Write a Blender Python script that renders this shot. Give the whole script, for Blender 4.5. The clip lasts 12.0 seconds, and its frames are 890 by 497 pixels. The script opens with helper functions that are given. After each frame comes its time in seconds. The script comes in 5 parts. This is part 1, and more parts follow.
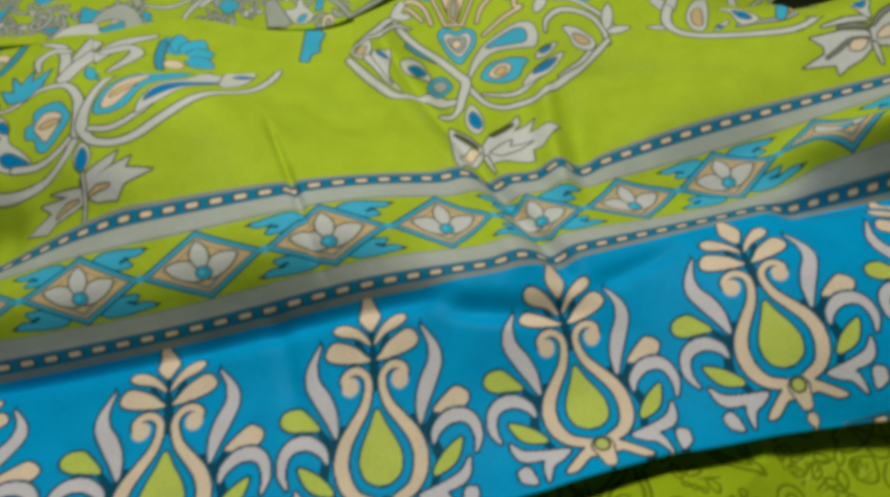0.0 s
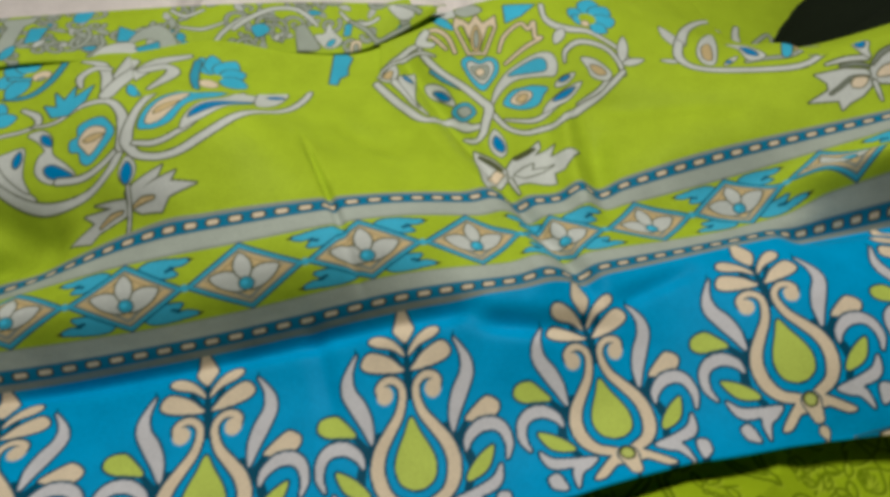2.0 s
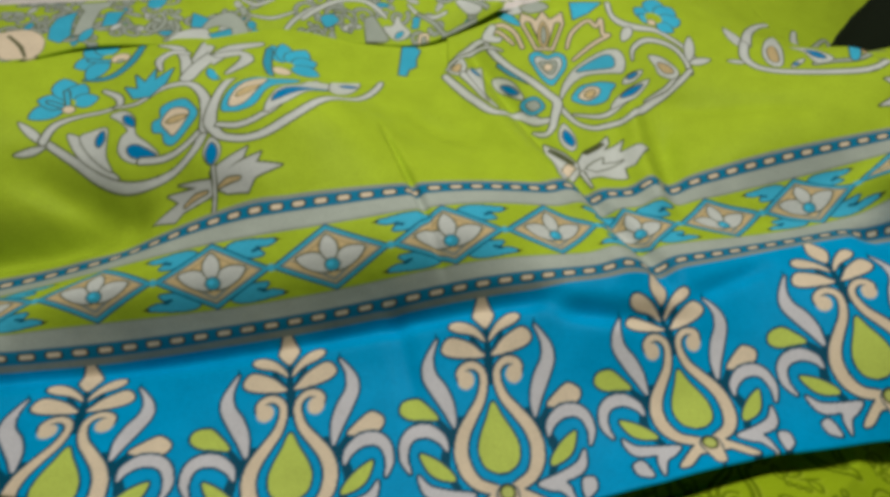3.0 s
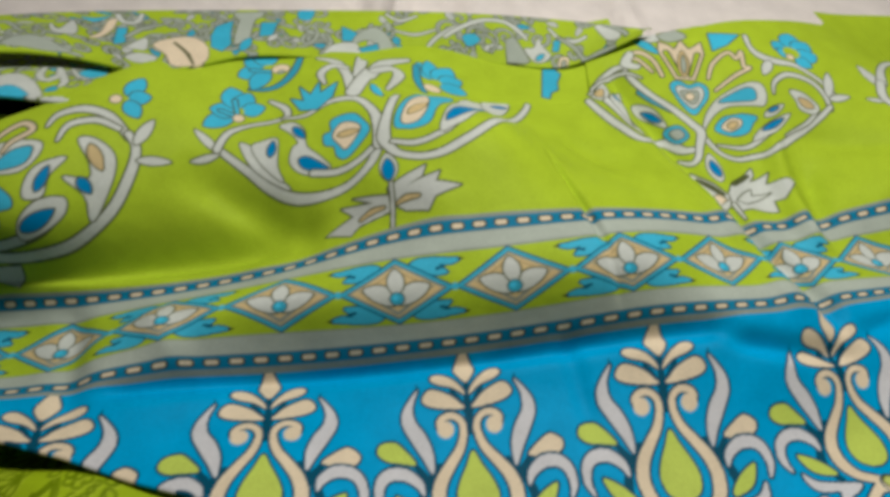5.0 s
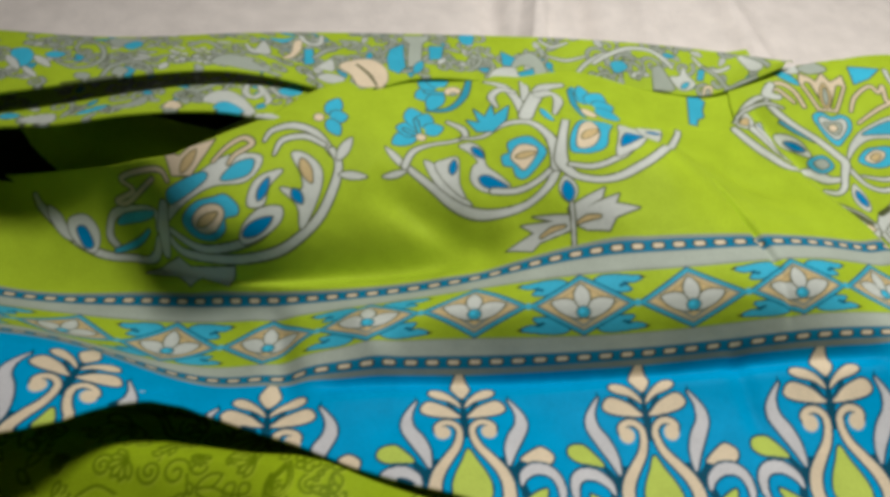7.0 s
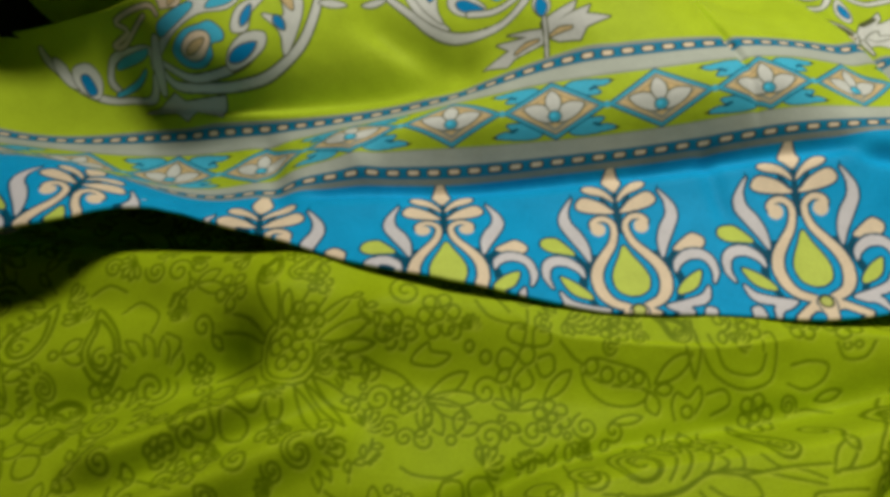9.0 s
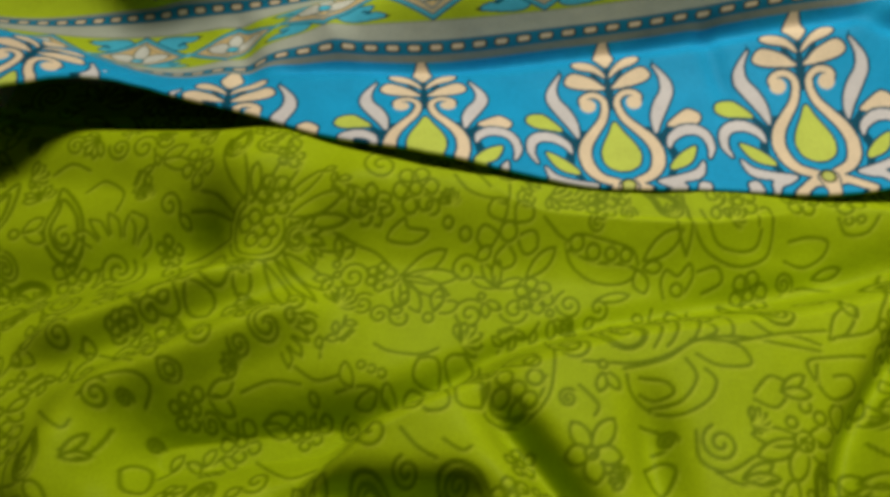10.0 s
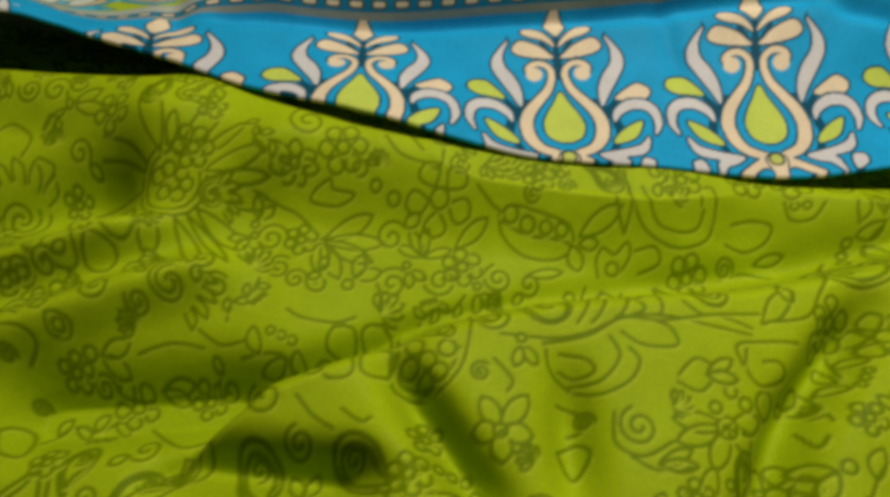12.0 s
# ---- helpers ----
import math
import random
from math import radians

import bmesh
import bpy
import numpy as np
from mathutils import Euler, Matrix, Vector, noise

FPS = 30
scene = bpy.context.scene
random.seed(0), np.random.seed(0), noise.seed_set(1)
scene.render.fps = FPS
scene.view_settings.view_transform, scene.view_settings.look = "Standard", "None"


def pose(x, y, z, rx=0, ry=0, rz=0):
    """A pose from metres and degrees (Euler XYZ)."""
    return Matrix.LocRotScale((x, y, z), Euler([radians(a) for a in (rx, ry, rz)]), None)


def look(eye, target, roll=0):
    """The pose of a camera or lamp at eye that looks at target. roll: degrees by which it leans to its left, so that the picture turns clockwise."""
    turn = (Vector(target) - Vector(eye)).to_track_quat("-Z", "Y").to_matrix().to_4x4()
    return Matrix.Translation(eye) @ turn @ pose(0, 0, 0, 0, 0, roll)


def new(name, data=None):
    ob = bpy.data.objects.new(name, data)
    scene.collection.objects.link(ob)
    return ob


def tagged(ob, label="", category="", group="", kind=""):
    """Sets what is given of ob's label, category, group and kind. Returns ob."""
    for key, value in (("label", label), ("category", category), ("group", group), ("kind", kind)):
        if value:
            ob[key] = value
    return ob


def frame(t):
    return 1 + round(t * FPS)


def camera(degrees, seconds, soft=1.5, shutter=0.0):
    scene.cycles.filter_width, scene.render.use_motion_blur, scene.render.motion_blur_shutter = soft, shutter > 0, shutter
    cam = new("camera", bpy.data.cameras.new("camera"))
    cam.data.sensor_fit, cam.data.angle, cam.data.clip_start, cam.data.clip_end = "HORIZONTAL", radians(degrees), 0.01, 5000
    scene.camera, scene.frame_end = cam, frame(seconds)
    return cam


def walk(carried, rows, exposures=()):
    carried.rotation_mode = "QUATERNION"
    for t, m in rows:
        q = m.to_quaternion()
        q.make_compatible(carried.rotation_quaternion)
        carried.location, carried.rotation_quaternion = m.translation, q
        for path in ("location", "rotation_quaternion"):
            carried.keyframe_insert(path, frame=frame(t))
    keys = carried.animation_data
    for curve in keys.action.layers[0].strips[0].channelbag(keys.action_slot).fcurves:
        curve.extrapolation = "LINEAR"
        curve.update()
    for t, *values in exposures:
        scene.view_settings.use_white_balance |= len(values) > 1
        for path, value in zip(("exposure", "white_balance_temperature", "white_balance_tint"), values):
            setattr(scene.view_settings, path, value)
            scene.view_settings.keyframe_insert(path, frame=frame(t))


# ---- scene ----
cam = camera(65.3, 12.0, soft=4.1)
METRES, EYE, TILT, LEAN, TURN = 0.4, 0.26, -54.0, 0.0, 0.0
ROWS = [
    (0.0, 0.0, 0.0, 0.0, -0.0, 0.0, 0.0),
    (0.5, 0.0042, -0.0345, 0.0089, -0.14, 0.92, 0.68),
    (1.0, 0.0005, -0.0384, 0.006, -0.71, 1.25, 0.47),
    (1.5, -0.0194, -0.0375, -0.0031, -1.26, 1.55, -0.31),
    (2.0, -0.0569, -0.0368, -0.0106, -1.48, 2.03, -1.1),
    (2.5, -0.1164, -0.0352, -0.032, -1.48, 2.69, -2.43),
    (4.5, -0.2216, -0.0552, -0.0347, -0.21, 1.99, -3.01),
    (5.0, -0.3507, -0.0519, -0.0346, -1.08, 3.13, -5.6),
    (5.5, -0.4761, -0.0845, -0.0347, -0.41, 3.84, -6.73),
    (6.0, -0.5381, -0.1165, -0.0348, 1.82, 3.46, -6.96),
    (6.5, -0.5487, -0.1183, -0.0408, 1.15, 3.85, -8.06),
    (8.5, -0.4784, -0.1518, -0.1366, 3.08, -1.3, -6.59),
    (9.0, -0.4535, -0.1636, -0.2004, 3.93, -2.33, -5.72),
    (9.5, -0.4292, -0.1448, -0.2605, 4.33, -4.68, -6.08),
    (10.0, -0.4169, -0.1237, -0.287, 4.39, -6.35, -5.75),
    (10.5, -0.415, -0.1118, -0.3014, 3.11, -6.11, -6.32),
    (11.0, -0.4102, -0.1074, -0.3047, 3.27, -6.54, -6.38),
    (11.5, -0.3845, -0.0948, -0.312, 2.97, -7.14, -7.46),
    (12.0, -0.3617, -0.0798, -0.3161, 2.93, -6.38, -8.84),
]
walk(cam, [(t, pose(0, 0, EYE, TILT, LEAN, TURN) @ pose(METRES * x, METRES * y, METRES * z, 90 + pitch, roll, yaw)) for t, x, y, z, yaw, pitch, roll in ROWS],
     exposures=((0.0, -0.18, 6500, 10), (2.5, -0.18, 6400, 10), (4.5, -0.05, 6400, 10), (6.0, 0.14, 6300, 10), (8.5, 0.12, 6600, 10), (10.0, 0.24, 7250, 10), (12.0, 0.22, 7250, 10)))

# ---------------------------------------------------------------- world and light
world = bpy.data.worlds.new("room_air")
scene.world = world
world.use_nodes = True
world.node_tree.nodes["Background"].inputs[0].default_value = (1.0, 0.96, 0.92, 1)
world.node_tree.nodes["Background"].inputs[1].default_value = 0.012


def area_lamp(name, eye, target, size, size_y, power, colour):
    data = bpy.data.lights.new(name, "AREA")
    data.shape, data.size, data.size_y, data.energy, data.color = "RECTANGLE", size, size_y, power, colour
    ob = new(name, data)
    ob.matrix_world = look(eye, target)
    return tagged(ob, "warm white light assumed above the bed, source unseen", "lamp")


# source unseen; set close overhead so that brightness falls off outwards
LAMP = area_lamp("assumed_overhead_light", (-0.02, 0.37, 0.72), (-0.06, 0.24, 0.0), 0.15, 0.15, 5.4, (1.0, 0.965, 0.93))

# ---------------------------------------------------------------- small tools


def lin(r, g, b):
    """Linear colour of an sRGB triple from 0 to 255."""
    c = np.array((r, g, b), float) / 255
    return np.where(c <= 0.04045, c / 12.92, ((c + 0.055) / 1.055) ** 2.4)


def smooth(a, b, x):
    t = np.clip((np.asarray(x, float) - a) / (b - a), 0, 1)
    return t * t * (3 - 2 * t)


def track(x, *pairs):
    """Piecewise-linear value at x through (place, value) pairs."""
    return np.interp(x, [p[0] for p in pairs], [p[1] for p in pairs])


def spline_second(knots):
    """Matrix from knot values to second derivatives of a natural cubic spline."""
    n, h = len(knots), np.diff(knots)
    a, b = np.zeros((n, n)), np.zeros((n, n))
    a[0, 0] = a[-1, -1] = 1
    for i in range(1, n - 1):
        a[i, i - 1:i + 2] = h[i - 1], 2 * (h[i - 1] + h[i]), h[i]
        b[i, i - 1:i + 2] = 6 / h[i - 1], -6 / h[i - 1] - 6 / h[i], 6 / h[i]
    return np.linalg.solve(a, b)


def spline_weights(knots, x):
    """Weights of the knots at each x; straight on past both ends."""
    knots, x = np.asarray(knots, float), np.asarray(x, float)
    n, m, eye = len(knots), spline_second(knots), np.eye(len(knots))

    def inside(q):
        i = np.clip(np.searchsorted(knots, q) - 1, 0, n - 2)
        h = np.diff(knots)[i]
        a = (knots[i + 1] - q) / h
        b = 1 - a
        return (a[:, None] * eye[i] + b[:, None] * eye[i + 1]
                + ((a ** 3 - a) * h * h / 6)[:, None] * m[i] + ((b ** 3 - b) * h * h / 6)[:, None] * m[i + 1])

    q = np.clip(x, knots[0], knots[-1])
    w, e = inside(q), 1e-4
    for low, end in ((True, knots[0]), (False, knots[-1])):
        out = x < end if low else x > end
        step = e if low else -e
        slope = (inside(np.array([end + step])) - inside(np.array([end]))) / step
        w[out] += (x[out] - end)[:, None] * slope
    return w


def grid_mesh(name, points, keep, material, colours=None):
    """A sheet from an array of points (rows, columns, 3); keep marks the cells that stay."""
    nr, nc = points.shape[:2]
    index = np.arange(nr * nc).reshape(nr, nc)
    quads = np.stack([index[:-1, :-1], index[1:, :-1], index[1:, 1:], index[:-1, 1:]], -1)[keep]
    used, quads = np.unique(quads, return_inverse=True)
    quads = quads.reshape(-1, 4)
    mesh = bpy.data.meshes.new(name)
    mesh.vertices.add(len(used))
    mesh.vertices.foreach_set("co", points.reshape(-1, 3)[used].astype(np.float32).ravel())
    mesh.loops.add(quads.size)
    mesh.loops.foreach_set("vertex_index", quads.astype(np.int32).ravel())
    mesh.polygons.add(len(quads))
    mesh.polygons.foreach_set("loop_start", np.arange(0, quads.size, 4, dtype=np.int32))
    mesh.polygons.foreach_set("use_smooth", np.ones(len(quads), bool))
    mesh.update(calc_edges=True)
    if colours is not None:
        layer = mesh.color_attributes.new("print", "FLOAT_COLOR", "POINT")
        rgba = np.ones((len(used), 4), np.float32)
        rgba[:, :3] = colours.reshape(-1, 3)[used]
        layer.data.foreach_set("color", rgba.ravel())
    mesh.materials.append(material)
    return mesh


def part(name, mesh, parent, label=""):
    ob = new(name, mesh)
    ob.parent = parent
    return tagged(ob, label)


# ---------------------------------------------------------------- materials


def cloth_material(name, gloss, weave, relief, printed=True, colour=(0.8, 0.8, 0.8), sheen=0.0):
    mat = bpy.data.materials.new(name)
    mat.use_nodes = True
    nodes, links = mat.node_tree.nodes, mat.node_tree.links
    shader = nodes["Principled BSDF"]
    shader.inputs["Roughness"].default_value = gloss
    shader.inputs["Specular IOR Level"].default_value = 0.04
    shader.inputs["Sheen Weight"].default_value = sheen
    shader.inputs["Sheen Roughness"].default_value = 0.4
    place = nodes.new("ShaderNodeTexCoord")
    if printed:
        source = nodes.new("ShaderNodeVertexColor")
        source.layer_name = "print"
    else:
        source = nodes.new("ShaderNodeRGB")
        source.outputs[0].default_value = (*colour, 1)
    # uneven dye in two sizes
    stain = nodes.new("ShaderNodeTexNoise")
    stain.inputs["Scale"].default_value, stain.inputs["Detail"].default_value = 55, 4
    links.new(place.outputs["Object"], stain.inputs["Vector"])
    fine = nodes.new("ShaderNodeTexNoise")
    fine.inputs["Scale"].default_value, fine.inputs["Detail"].default_value = 900, 2
    links.new(place.outputs["Object"], fine.inputs["Vector"])
    add = nodes.new("ShaderNodeMath")
    add.operation = "ADD"
    links.new(stain.outputs["Fac"], add.inputs[0])
    links.new(fine.outputs["Fac"], add.inputs[1])
    ramp = nodes.new("ShaderNodeMapRange")
    ramp.inputs["From Min"].default_value, ramp.inputs["From Max"].default_value = 0.6, 1.4
    ramp.inputs["To Min"].default_value, ramp.inputs["To Max"].default_value = 0.84, 1.1
    links.new(add.outputs[0], ramp.inputs["Value"])
    mix = nodes.new("ShaderNodeVectorMath")
    mix.operation = "SCALE"
    links.new(source.outputs[0], mix.inputs[0])
    links.new(ramp.outputs["Result"], mix.inputs["Scale"])
    links.new(mix.outputs["Vector"], shader.inputs["Base Color"])
    # threads and soft wrinkles
    warp, weft = nodes.new("ShaderNodeTexWave"), nodes.new("ShaderNodeTexWave")
    warp.bands_direction, weft.bands_direction = "X", "Y"
    for w in (warp, weft):
        w.inputs["Scale"].default_value, w.inputs["Distortion"].default_value = weave, 1.5
        links.new(place.outputs["Object"], w.inputs["Vector"])
    both = nodes.new("ShaderNodeMath")
    both.operation = "ADD"
    links.new(warp.outputs["Fac"], both.inputs[0])
    links.new(weft.outputs["Fac"], both.inputs[1])
    threads = nodes.new("ShaderNodeBump")
    threads.inputs["Strength"].default_value, threads.inputs["Distance"].default_value = 0.12, 0.0002
    links.new(both.outputs[0], threads.inputs["Height"])
    crumple = nodes.new("ShaderNodeTexNoise")
    crumple.inputs["Scale"].default_value, crumple.inputs["Detail"].default_value = 38, 3
    links.new(place.outputs["Object"], crumple.inputs["Vector"])
    wrinkles = nodes.new("ShaderNodeBump")
    wrinkles.inputs["Strength"].default_value, wrinkles.inputs["Distance"].default_value = relief, 0.004
    links.new(crumple.outputs["Fac"], wrinkles.inputs["Height"])
    links.new(threads.outputs["Normal"], wrinkles.inputs["Normal"])
    links.new(wrinkles.outputs["Normal"], shader.inputs["Normal"])
    return mat


SATIN = cloth_material("printed_satin", 0.5, 700, 0.28)
TONAL = cloth_material("tonal_green_satin", 0.5, 700, 0.3)
SHEET = cloth_material("white_bed_linen", 0.85, 500, 0.35, False, tuple(lin(230, 221, 211)), 0.1)
WALL = cloth_material("wall_paint", 0.9, 60, 0.1, False, tuple(lin(122, 118, 111)), 0.0)
# black for the lamp cord and the two stand-ins for shade
BLACK = cloth_material("shade_black", 0.8, 500, 0.3, False, (0.011, 0.015, 0.008), 0.05)
LAMP_BODY = cloth_material("lamp_enamel", 0.5, 60, 0.05, False, (0.8, 0.8, 0.78), 0.0)

# ---------------------------------------------------------------- the print, drawn flat on the fabric

GREEN, BLUE = lin(166, 190, 44), lin(0, 156, 206)
CREAM, LILAC, LIME = lin(224, 206, 174), lin(204, 203, 202), lin(188, 205, 90)
TURQ, GREY, PALE = lin(66, 180, 208), lin(160, 168, 154), lin(198, 202, 192)
INK, TEAL, BEIGE, DEEP = lin(76, 82, 48), lin(8, 76, 98), lin(206, 182, 130), lin(0, 126, 178)


def curve(points, closed=False, steps=6):
    """A smooth line through points."""
    p = np.asarray(points, float)
    n = len(p)
    out = []
    for i in range(n if closed else n - 1):
        if closed:
            a, b, c, d = p[i - 1], p[i], p[(i + 1) % n], p[(i + 2) % n]
        else:
            a, b, c, d = p[max(i - 1, 0)], p[i], p[i + 1], p[min(i + 2, n - 1)]
        for t in np.arange(steps) / steps:
            out.append(0.5 * (2 * b + (c - a) * t + (2 * a - 5 * b + 4 * c - d) * t * t + (3 * b - a - 3 * c + d) * t ** 3))
    if not closed:
        out.append(p[-1])
    return np.array(out)


class Print:
    """A flat drawing in fabric metres, repeated every `period` along u."""

    def __init__(self, u0, v0, width, height, step, ground, period=True):
        self.u0, self.v0, self.step = u0, v0, step
        self.nx, self.ny = int(round(width / step)), int(round(height / step))
        self.width, self.period = width, period
        self.ink = np.ones((self.ny, self.nx, 3)) * ground

    def paint(self, points, distance, colour, edge, edge_width):
        """Lay a colour where the signed distance is negative, with an outline round it."""
        low, high = points.min(0) - 0.002, points.max(0) + 0.002
        margin = max(self.margin, edge_width)
        x0, x1 = int((low[0] - margin - self.u0) / self.step), int((high[0] + margin - self.u0) / self.step) + 1
        y0, y1 = int((low[1] - margin - self.v0) / self.step), int((high[1] + margin - self.v0) / self.step) + 1
        y0, y1 = max(y0, 0), min(y1, self.ny)
        if not self.period:
            x0, x1 = max(x0, 0), min(x1, self.nx)
        if x1 <= x0 or y1 <= y0:
            return
        xs, ys = np.arange(x0, x1), np.arange(y0, y1)
        gx, gy = np.meshgrid(self.u0 + (xs + 0.5) * self.step, self.v0 + (ys + 0.5) * self.step)
        d = distance(gx, gy)
        box = np.ix_(ys, xs % self.nx)
        for tone, grow in ((edge, edge_width), (colour, 0.0)):
            if tone is not None:
                cover = np.clip(0.5 - (d - grow) / self.step, 0, 1)[..., None]
                self.ink[box] = self.ink[box] * (1 - cover) + tone * cover

    margin = 0.0

    def shape(self, points, colour, edge=None, edge_width=0.0008):
        p = np.asarray(points, float)
        q = np.roll(p, -1, 0)

        def distance(gx, gy):
            best, inside = np.full(gx.shape, 1e9), np.zeros(gx.shape, bool)
            for (ax, ay), (bx, by) in zip(p, q):
                ex, ey = bx - ax, by - ay
                t = np.clip(((gx - ax) * ex + (gy - ay) * ey) / (ex * ex + ey * ey + 1e-15), 0, 1)
                best = np.minimum(best, (gx - ax - t * ex) ** 2 + (gy - ay - t * ey) ** 2)
                inside ^= ((ay > gy) != (by > gy)) & (gx < ex * (gy - ay) / (ey + 1e-15) + ax)
            return np.where(inside, -1, 1) * np.sqrt(best)

        self.margin = 0.0
        self.paint(p, distance, colour, edge, edge_width)

    def stroke(self, points, widths, colour, edge=None, edge_width=0.0008):
        """A line of varying half-width."""
        p = np.asarray(points, float)
        w = np.interp(np.linspace(0, 1, len(p)), np.linspace(0, 1, len(widths)), widths)

        def distance(gx, gy):
            best = np.full(gx.shape, 1e9)
            for i in range(len(p) - 1):
                ex, ey = p[i + 1] - p[i]
                t = np.clip(((gx - p[i, 0]) * ex + (gy - p[i, 1]) * ey) / (ex * ex + ey * ey + 1e-15), 0, 1)
                best = np.minimum(best, np.hypot(gx - p[i, 0] - t * ex, gy - p[i, 1] - t * ey) - (w[i] + t * (w[i + 1] - w[i])))
            return best

        self.margin = float(np.max(w))
        self.paint(p, distance, colour, edge, edge_width)

    def disc(self, centre, radius, colour, edge=None, edge_width=0.0008):
        self.stroke([centre, (centre[0] + 1e-5, centre[1])], [radius, radius], colour, edge, edge_width)

    def at(self, u, v):
        """Colours at fabric places, blended between neighbours."""
        x, y = (u - self.u0) / self.step - 0.5, (v - self.v0) / self.step - 0.5
        y = np.clip(y, 0, self.ny - 1.001)
        if not self.period:
            x = np.clip(x, 0, self.nx - 1.001)
        i, j = np.floor(x).astype(int), np.floor(y).astype(int)
        a, b = (x - i)[..., None], (y - j)[..., None]
        i0, i1 = i % self.nx, (i + 1) % self.nx
        return (self.ink[j, i0] * (1 - a) + self.ink[j, i1] * a) * (1 - b) + (self.ink[j + 1, i0] * (1 - a) + self.ink[j + 1, i1] * a) * b


def petal(base, tip, half, belly=0.62, bend=0.0, n=14, blunt=0.72):
    """Outline of a leaf or petal; belly: where it is widest; bend: sideways bow."""
    base, tip = np.array(base, float), np.array(tip, float)
    axis = tip - base
    side = np.array((-axis[1], axis[0]))
    side = side / (np.linalg.norm(side) + 1e-12)
    t = np.linspace(0, 1, n)
    power = math.log(0.5) / math.log(belly)
    width = half * np.sin(np.pi * t ** power) ** blunt
    middle = base + t[:, None] * axis + (bend * np.sin(np.pi * t))[:, None] * side
    return np.vstack([middle + width[:, None] * side, (middle - width[:, None] * side)[::-1][1:-1]])


DIAMOND = 0.0535
BULB = DIAMOND * 5 / 3


def draw_blue_band():
    """The blue border: a bulb-shaped lyre motif with leaves, once every BULB."""
    sheet = Print(0.0, -0.165, BULB, 0.135, 0.00022, BLUE)

    def sides(side):
        return {"both": (-1, 1), "left": (-1,), "right": (1,)}[side]

    def lay(p, s):
        return np.array(p) * (s / 1000, 0.001) + (BULB / 2, 0)

    def line(tone, widths, *p, side):
        for s in sides(side):
            sheet.stroke(curve(lay(p, s), False, 6), np.array(widths) / 1000, tone, TEAL, 0.0011)

    def blob(tone, *p, side):
        for s in sides(side):
            sheet.shape(curve(lay(p, s), True, 5), tone, TEAL, 0.0011)

    def dot(tone, radius, p, side):
        for s in sides(side):
            sheet.disc(lay([p], s)[0], radius / 1000, tone)

    # dark stems
    for s in (-1, 1):
        sheet.stroke(curve(lay([(1, -64), (4, -58), (7, -54)], s)), [0.0015, 0.0009], TEAL)
        sheet.stroke(curve(lay([(15, -86), (22, -96), (24, -106), (20, -114)], s)), [0.0012, 0.0022, 0.0016], TEAL)
        sheet.stroke(curve(lay([(20, -92), (25, -86), (29, -83)], s)), [0.0016, 0.001], TEAL)
        sheet.stroke(curve(lay([(22, -53), (23, -49)], s)), [0.0008, 0.0002], TEAL)
    sheet.stroke(lay([(0, -50), (0, -72)], 1), [0.0012, 0.0022], TEAL)
    line(CREAM, (2.2, 1.7, 1.4, 1.4, 1.4, 1.5, 1.8, 2.2, 2.6, 2.8, 2.8, 2.3, 2.0), (11.2, -71.0), (13.3, -68.2), (11.2, -65.6), (7.0, -65.4), (3.6, -68.4), (3.2, -73.2), (5.4, -79.6), (10.2, -86.0), (14.6, -92.4), (16.6, -99.6), (15.4, -107.3), (11.5, -113.0), (5.3, -116.0), side="both")
    dot(CREAM, 3.7, (11.0, -71.0), side="both")
    blob(CREAM, (1.2, -56.2), (6.1, -52.6), (13.0, -50.2), (16.2, -47.6), (15.0, -44.8), (11.2, -44.9), (6.0, -48.6), (2.2, -53.0), side="both")
    blob(CREAM, (1.8, -62.2), (9.0, -62.0), (17.2, -60.2), (20.6, -57.4), (18.6, -53.4), (14.7, -52.8), (7.6, -56.2), (3.6, -60.0), side="both")
    blob(LILAC, (22.4, -52.0), (25.0, -59.5), (24.4, -66.2), (20.2, -72.6), (17.4, -80.7), (18.0, -89.4), (22.2, -82.2), (26.6, -74.8), (30.0, -67.8), (29.6, -61.7), (26.0, -55.8), side="both")
    blob(LIME, (25.0, -84.9), (29.3, -79.1), (33.8, -75.5), (39.8, -76.4), (41.4, -80.3), (37.8, -83.5), (31.5, -84.5), side="left")
    blob(CREAM, (24.2, -85.5), (30.7, -80.0), (35.5, -78.1), (40.1, -81.5), (38.3, -85.6), (31.6, -86.6), side="right")
    line(LILAC, (0.5, 1.9, 2.6, 2.6, 2.2, 1.6, 0.4), (22.6, -97.8), (24.5, -93.1), (30.0, -89.3), (36.1, -89.4), (40.2, -92.8), (41.5, -99.5), (39.4, -105.7), side="both")
    blob(LIME, (20.9, -110.6), (26.5, -109.8), (31.3, -106.4), (34.4, -99.5), (32.8, -98.8), (27.0, -102.1), (21.9, -107.2), side="both")
    blob(LILAC, (36.0, -107.3), (31.4, -112.1), (23.2, -114.7), (13.4, -116.9), (17.3, -120.6), (21.9, -122.7), (25.8, -129.1), (25.7, -122.1), (24.7, -118.8), (31.3, -117.5), (35.0, -114.0), side="both")
    blob(LILAC, (35.9, -120.6), (31.4, -120.2), (30.1, -128.0), (34.0, -126.9), (35.9, -124.8), side="both")
    blob(CREAM, (2.3, -117.7), (6.0, -117.6), (11.0, -120.8), (18.0, -126.9), (13.9, -127.5), (6.9, -122.7), (2.9, -123.0), side="both")
    top = lay([(0, -32.6), (3.6, -39), (4.6, -43.5), (2.6, -48), (0, -50.5), (-2.6, -48), (-4.6, -43.5), (-3.6, -39)], 1)
